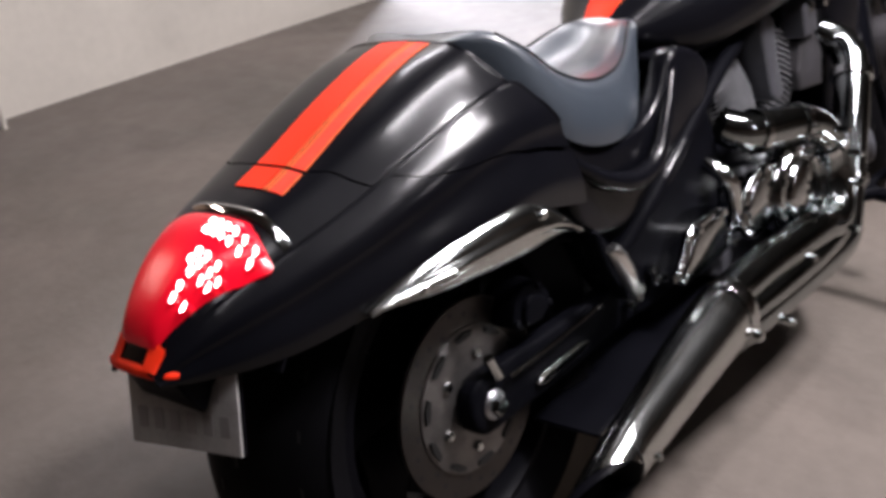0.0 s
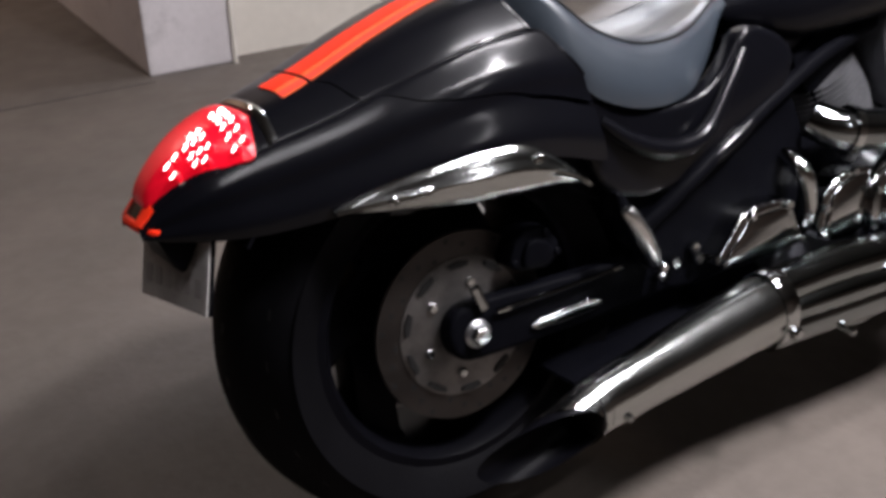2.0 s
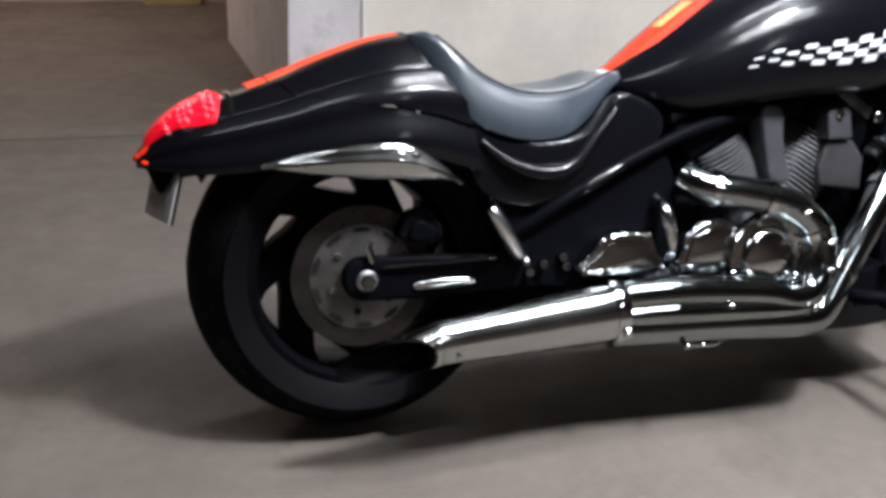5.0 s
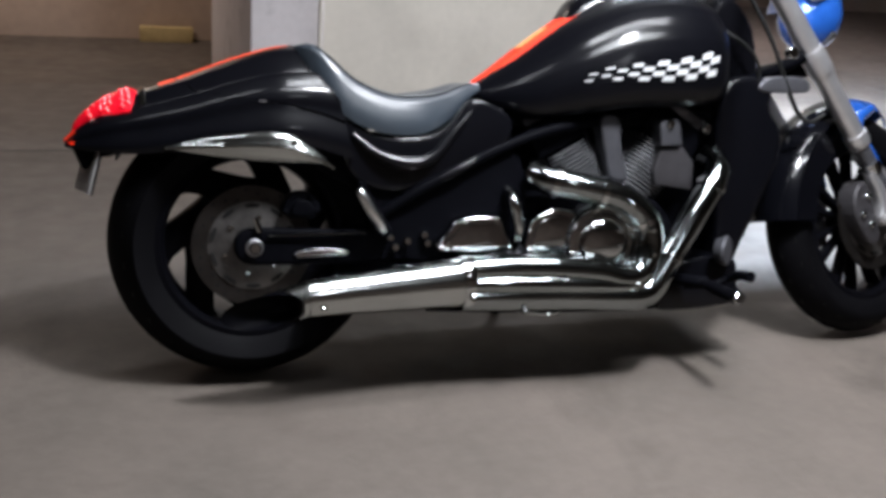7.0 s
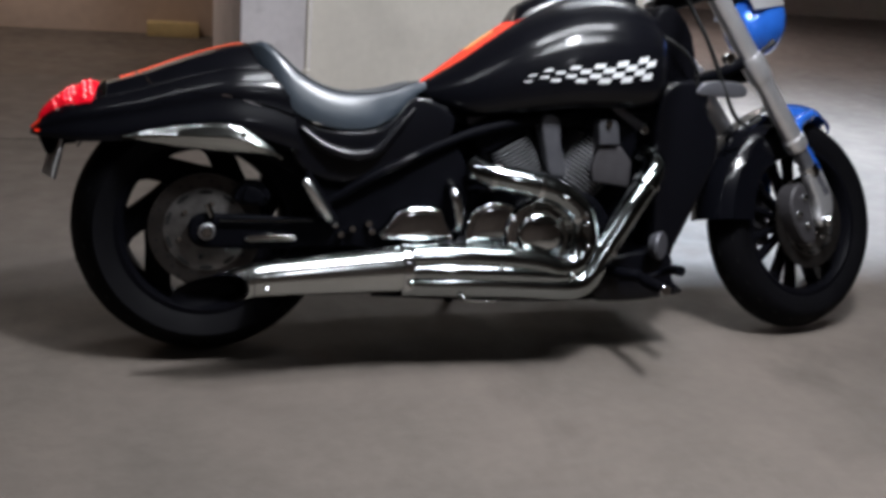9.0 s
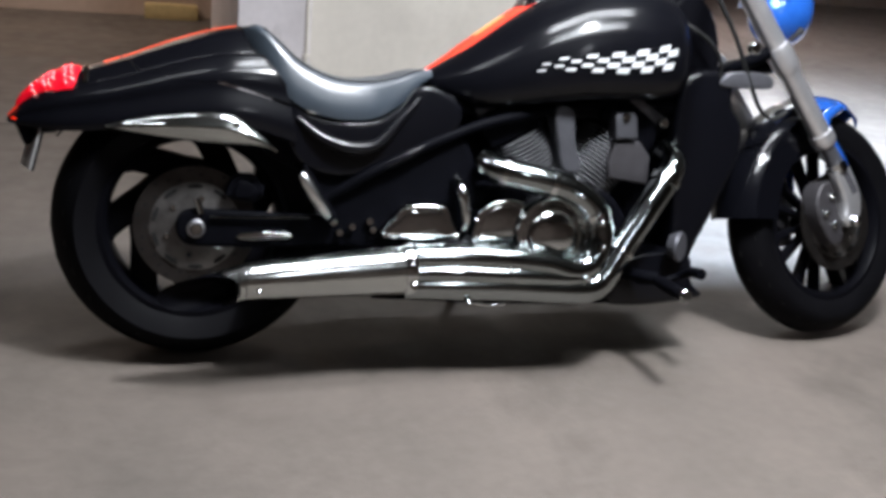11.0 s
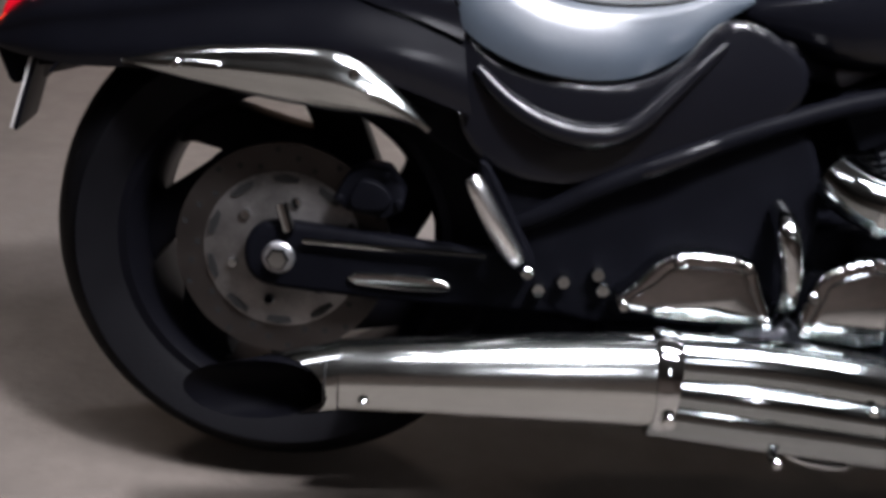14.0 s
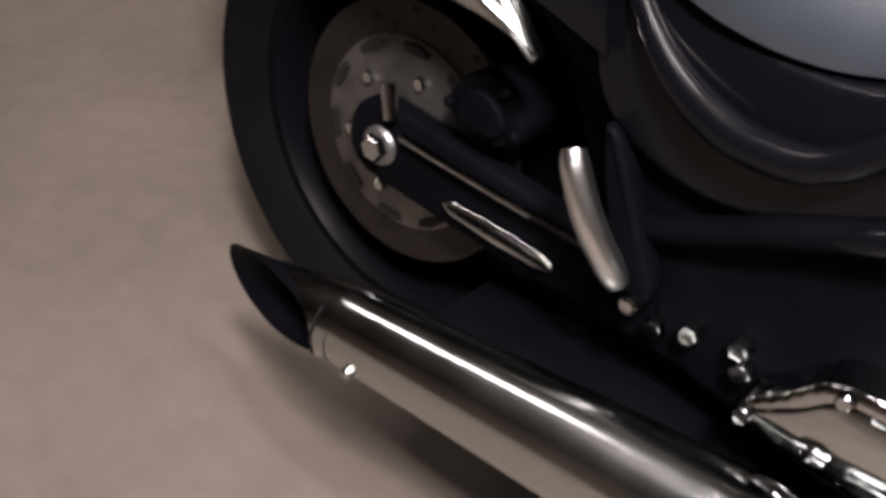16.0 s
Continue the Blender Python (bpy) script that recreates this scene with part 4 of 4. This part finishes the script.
part("clamp_bolt", disc(0.010, -0.297, -0.276, (0.485, 0, 0.212), 8), M_CHROME, exhaust)
part("upper_pipe", tube([(0.47, -0.236, 0.268), (0.60, -0.240, 0.270), (0.70, -0.246, 0.266), (0.82, -0.248, 0.254), (0.885, -0.246, 0.236), (0.940, -0.238, 0.248), (0.968, -0.228, 0.297), (0.970, -0.222, 0.345), (0.950, -0.217, 0.390), (0.895, -0.212, 0.430), (0.82, -0.205, 0.452), (0.750, -0.195, 0.466), (0.705, -0.180, 0.476), (0.678, -0.150, 0.495)], [0.034, 0.036, 0.036, 0.036, 0.036, 0.037, 0.037, 0.037, 0.037, 0.036, 0.036, 0.035, 0.034, 0.032], 24, 6), M_HEADER, exhaust, "chrome rear header with heat shield")
part("lower_pipe", tube([(0.47, -0.238, 0.205), (0.60, -0.245, 0.203), (0.72, -0.252, 0.200), (0.85, -0.252, 0.192), (0.935, -0.248, 0.190), (0.975, -0.240, 0.212), (1.015, -0.232, 0.268), (1.066, -0.222, 0.338), (1.122, -0.208, 0.412), (1.172, -0.190, 0.475), (1.190, -0.160, 0.510), (1.180, -0.12, 0.53)], [0.034, 0.036, 0.036, 0.036, 0.036, 0.037, 0.036, 0.035, 0.035, 0.034, 0.033, 0.032], 24, 6), M_HEADER, exhaust, "chrome front header with heat shield")
part("middle_shield", tube([(0.49, -0.256, 0.236), (0.60, -0.264, 0.236), (0.75, -0.268, 0.229), (0.88, -0.262, 0.220), (0.95, -0.252, 0.222)], [0.020, 0.024, 0.024, 0.022, 0.016], 18, 6), M_HEADER, exhaust, "chrome heat shield between the pipes")
for p, q in (((0.722, -0.186, 0.471), (0.735, -0.190, 0.468)), ((0.835, -0.207, 0.448), (0.85, -0.208, 0.4445)), ((0.957, -0.219, 0.378), (0.963, -0.220, 0.366)), ((1.148, -0.2, 0.445), (1.158, -0.196, 0.458)), ((1.020, -0.232, 0.275), (1.027, -0.230, 0.285))):
    part("pipe_band", tube([p, q], 0.0405, 24, 2), M_CHROME, exhaust, "chrome pipe clamp")
for x, z in ((0.89, 0.425), (0.95, 0.36), (0.955, 0.30), (0.92, 0.222), (0.72, 0.246), (0.62, 0.170)):
    part("shield_screw", disc(0.0065, -0.292, -0.262, (x, 0, z), 8), M_CHROME, exhaust)
part("exhaust_hanger", tube([(0.64, -0.20, 0.157), (0.67, -0.235, 0.155), (0.72, -0.24, 0.155), (0.75, -0.20, 0.157)], 0.006, 8), M_CHROME, exhaust)

# ---- radiator, belly and foot controls ----
part("radiator_shroud", slab(rounded([(1.222, 0.70), (1.30, 0.74), (1.375, 0.72), (1.374, 0.65), (1.412, 0.594), (1.410, 0.52), (1.380, 0.443), (1.335, 0.345), (1.290, 0.25), (1.284, 0.19), (1.235, 0.19), (1.225, 0.35), (1.215, 0.52)], 3), -0.125, 0.125, 0.02), M_BLACK, bike, "black radiator shroud")
part("head_shroud", slab(rounded([(1.19, 0.70), (1.20, 0.90), (1.26, 0.94), (1.33, 0.86), (1.345, 0.72), (1.28, 0.68)], 3), -0.09, 0.09, 0.02), M_RIM, bike, "black steering head cover")
part("belly_pan", slab(rounded([(1.03, 0.140), (1.05, 0.225), (1.12, 0.262), (1.24, 0.265), (1.268, 0.24), (1.272, 0.185), (1.305, 0.152), (1.26, 0.138), (1.16, 0.128), (1.08, 0.128)], 3), -0.17, 0.23, 0.012), M_BLACK, bike, "black belly pan")
part("horn", moved(lathe([(0.0005, -0.01), (0.036, -0.01), (0.04, -0.004), (0.03, 0.02), (0.0005, 0.03)], 24, (0, 0, 0)), pose(1.205, -0.20, 0.288, 0, 0, 40)), M_GREY, bike, "grey horn")
for side in (-1, 1):
    control = part("foot_control", tube([(1.06, side * 0.15, 0.215), (1.10, side * 0.22, 0.215), (1.13, side * 0.25, 0.215)], 0.016, 12), M_BLACKM, bike, "black foot control bracket")
    part("rider_peg", tube([(1.125, side * 0.235, 0.212), (1.128, side * 0.30, 0.206), (1.130, side * 0.385, 0.20)], [0.012, 0.017, 0.016], 14), M_RIM, control, "black rubber rider's peg")
    part("peg_end", disc(0.016, -0.004, 0.004, (1.130, side * 0.389, 0.20), 16), M_CHROME, control)
    part("pedal_lever", tube([(1.09, side * 0.205, 0.20), (1.15, side * 0.215, 0.20), (1.200, side * 0.225, 0.215), (1.215, side * 0.26, 0.232), (1.215, side * 0.31, 0.236)], [0.008, 0.008, 0.009, 0.014, 0.014], 10), M_BLACKM, control, "black pedal lever")
part("side_stand", tube([(0.72, 0.15, 0.17), (0.74, 0.24, 0.10), (0.77, 0.335, -0.052)], [0.014, 0.013, 0.012], 12), M_BLACKM, bike, "black side stand")
part("stand_foot", moved(box(-0.03, 0.03, -0.02, 0.02, -0.004, 0.004, 0.003), pose(0.775, 0.34, -0.058, LEAN, 0, 0)), M_BLACKM, bike)

# ---- front end, turned with the steering ----


def turned_part(name, bm, mat, parent, label=""):
    return part(name, moved(bm, STEER), mat, parent, label)


def on_leg(s, side, ahead=0.0):
    """A point s metres up the fork leg from the axle."""
    return FRONT + AXIS * s + Vector((math.cos(RAKE), 0, math.sin(RAKE))) * (ahead + 0.055) + Vector((0, side * 0.118, 0))


fork = turned_part("fork", tube([on_leg(0.50, -1), (on_leg(0.50, -1) + on_leg(0.50, 1)) / 2, on_leg(0.50, 1)], 0.030, 16), M_BLACKM, bike, "upside-down fork with satin grey legs")
turned_part("upper_clamp", tube([on_leg(0.77, -1), (on_leg(0.77, -1) + on_leg(0.77, 1)) / 2, on_leg(0.77, 1)], 0.026, 16), M_BLACKM, fork)
for side in (-1, 1):
    leg = turned_part("fork_leg", tube([on_leg(0.245, side), on_leg(0.27, side), on_leg(0.45, side), on_leg(0.47, side), on_leg(0.80, side)], [0.030, 0.0285, 0.0285, 0.030, 0.0285], 24), M_FORK, fork, "satin grey fork leg")
    turned_part("clamp_ring", tube([on_leg(0.465, side), on_leg(0.485, side), on_leg(0.525, side), on_leg(0.545, side)], [0.033, 0.036, 0.036, 0.033], 24), M_FORK, leg, "bright clamp")
    turned_part("dust_seal", tube([on_leg(0.222, side), on_leg(0.236, side), on_leg(0.262, side)], [0.028, 0.0335, 0.0335], 24), M_FORK, leg)
    turned_part("slider", tube([on_leg(0.06, side), on_leg(0.24, side)], 0.0215, 20), M_GREY, leg, "dark slider tube")
    turned_part("axle_lug", slab(rounded([tuple(on_leg(s, side, a).xz) for s, a in ((0.15, -0.026), (0.15, 0.026), (0.06, 0.024), (0.01, 0.0), (-0.012, -0.035), (-0.008, -0.072), (0.018, -0.078), (0.06, -0.045))], 3), side * 0.100, side * 0.136, 0.012), M_FORK, leg, "alloy axle lug")
    turned_part("lug_ring", tube([on_leg(0.135, side), on_leg(0.165, side)], 0.0275, 20), M_CHROME, leg)
    turned_part("caliper", slab(rounded([tuple(on_leg(s, side, a).xz) for s, a in ((0.13, -0.045), (0.14, -0.10), (0.09, -0.145), (-0.01, -0.15), (-0.03, -0.11), (0.03, -0.075))], 3), side * 0.058, side * 0.122, 0.010), M_BARREL, leg, "dark brake caliper")
    for s, a in ((0.10, -0.075), (0.03, -0.115), (0.075, -0.125)):
        turned_part("caliper_bolt", disc(0.010, -0.006, 0.006, on_leg(s, side, a) + Vector((0, side * 0.008, 0)), 8), M_CHROME, leg)
    turned_part("pinch_bolt", disc(0.012, -0.006, 0.006, FRONT + Vector((0, side * 0.146, 0)), 6), M_CHROME, leg)
turned_part("front_axle", disc(0.016, -0.15, 0.15, FRONT, 16), M_CHROME, fork, "bright axle")
turned_part("fork_brace", tube([on_leg(0.545, -1, -0.03), on_leg(0.55, -0.4, -0.10), on_leg(0.55, 0.4, -0.10), on_leg(0.545, 1, -0.03)], 0.018, 12), M_BLACKM, fork, "black lower yoke")

# fender: arc that hugs the front tyre, blue reflection coloured into its leading third


def fender_point(a, f, r=0.366):
    half = 0.088 * (min(1.0, 0.30 + (a - 60) / 30) if a < 90 else 1.0)
    drop = 0.036 * f * f + 0.045 * max(0.0, abs(f) - 0.8)
    rr = r - drop
    return (FRONT[0] + rr * math.cos(radians(a)), half * f, FRONT[2] + rr * math.sin(radians(a)))


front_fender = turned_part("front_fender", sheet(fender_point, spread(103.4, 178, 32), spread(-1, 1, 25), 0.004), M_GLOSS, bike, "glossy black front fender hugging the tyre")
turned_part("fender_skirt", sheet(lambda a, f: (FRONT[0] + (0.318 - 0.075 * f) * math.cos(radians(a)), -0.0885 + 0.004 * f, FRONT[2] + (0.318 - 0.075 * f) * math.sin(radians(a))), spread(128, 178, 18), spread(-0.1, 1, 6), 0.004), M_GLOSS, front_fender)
turned_part("fender_tip", sheet(fender_point, spread(60, 103, 20), spread(-1, 1, 25), 0.004), M_BLUE_SHEEN, front_fender, "leading part of the fender, blue reflection put in as colour")
for side in (-1, 1):
    turned_part("fender_stay", tube([fender_point(88, side * 0.97), on_leg(0.26, side * 0.80, 0.05), on_leg(0.12, side * 0.86, 0.04), on_leg(0.06, side * 0.9, 0.02)], [0.014, 0.018, 0.015, 0.010], 12), M_BLUE_SHEEN, front_fender, "fender stay, bluish reflection put in as colour")

# headlamp
HL = Vector((1.63, 0, 0.92))
shell = bmesh.new()
rings = []
for s, r in ((-0.085, 0.02), (-0.075, 0.05), (-0.05, 0.078), (-0.015, 0.096), (0.03, 0.103), (0.06, 0.100), (0.068, 0.090)):
    rings.append([shell.verts.new(HL + Vector((s, r * 0.80 * math.cos(2 * math.pi * k / 32), r * 0.98 * math.sin(2 * math.pi * k / 32) + s * 0.2))) for k in range(32)])
for a, b in zip(rings, rings[1:]):
    for k in range(32):
        shell.faces.new((a[k], a[(k + 1) % 32], b[(k + 1) % 32], b[k]))
shell.faces.new(rings[0])
headlamp = turned_part("headlamp", shell, M_BLUE_SHEEN, bike, "headlamp shell, blue reflection put in as colour")
glass = bmesh.new()
bmesh.ops.create_uvsphere(glass, u_segments=28, v_segments=12, radius=1, matrix=Matrix.Translation(HL + Vector((0.055, 0, 0.012))) @ Matrix.Diagonal((0.03, 0.072, 0.088, 1)))
turned_part("headlamp_glass", glass, M_CHROME, headlamp, "headlamp glass and reflector")
turned_part("headlamp_visor", sheet(lambda a, x: HL + Vector((x, 0.088 * math.cos(a), 0.106 * math.sin(a) + 0.2 * x + 0.002)), spread(radians(20), radians(160), 16), spread(-0.07, 0.055, 8), 0.004), M_FORK, headlamp, "satin grey headlamp visor")
turned_part("indicator", tube([on_leg(0.53, -1, 0.03), on_leg(0.53, -1.05, 0.075), on_leg(0.53, -1.08, 0.10)], [0.006, 0.006, 0.010], 10), M_CABLE, bike, "black sensor stub")

# handlebar and cables
bar = turned_part("handlebar", tube([on_leg(0.86, -3.0, -0.26), on_leg(0.90, -2.2, -0.10), on_leg(0.90, -1.0, -0.02), on_leg(0.90, 1.0, -0.02), on_leg(0.90, 2.2, -0.10), on_leg(0.86, 3.0, -0.26)], 0.0145, 14), M_BLACKM, bike, "black handlebar")
for side in (-1, 1):
    turned_part("grip", tube([on_leg(0.868, side * 2.85, -0.225), on_leg(0.853, side * 3.45, -0.31)], 0.018, 14), M_RUBBER, bar, "black rubber grip")
    turned_part("riser", tube([on_leg(0.78, side * 0.5), on_leg(0.90, side * 0.5, -0.02)], 0.018, 12), M_BLACKM, bar)
part("brake_hose_front", tube([on_leg(0.80, -0.8, -0.06), (1.36, -0.12, 0.84), (1.415, -0.125, 0.72), (1.455, -0.125, 0.645), (1.50, -0.12, 0.618), (1.545, -0.115, 0.64)], 0.006, 8), M_CABLE, bike, "black brake hose")
part("throttle_cable", tube([(1.22, -0.10, 0.86), (1.30, -0.13, 0.80), (1.33, -0.12, 0.72), (1.26, -0.11, 0.62)], 0.005, 8), M_CABLE, bike)
part("ignition_lock", disc(0.016, -0.165, -0.14, (1.405, 0, 0.80), 14), M_CHROME, bike, "bright lock barrel")
part("yoke_bracket", slab(rounded([(1.33, 0.70), (1.36, 0.735), (1.47, 0.735), (1.485, 0.70), (1.42, 0.695)], 3), -0.13, -0.10, 0.006), M_GREY, bike, "dark bracket beside the steering head")
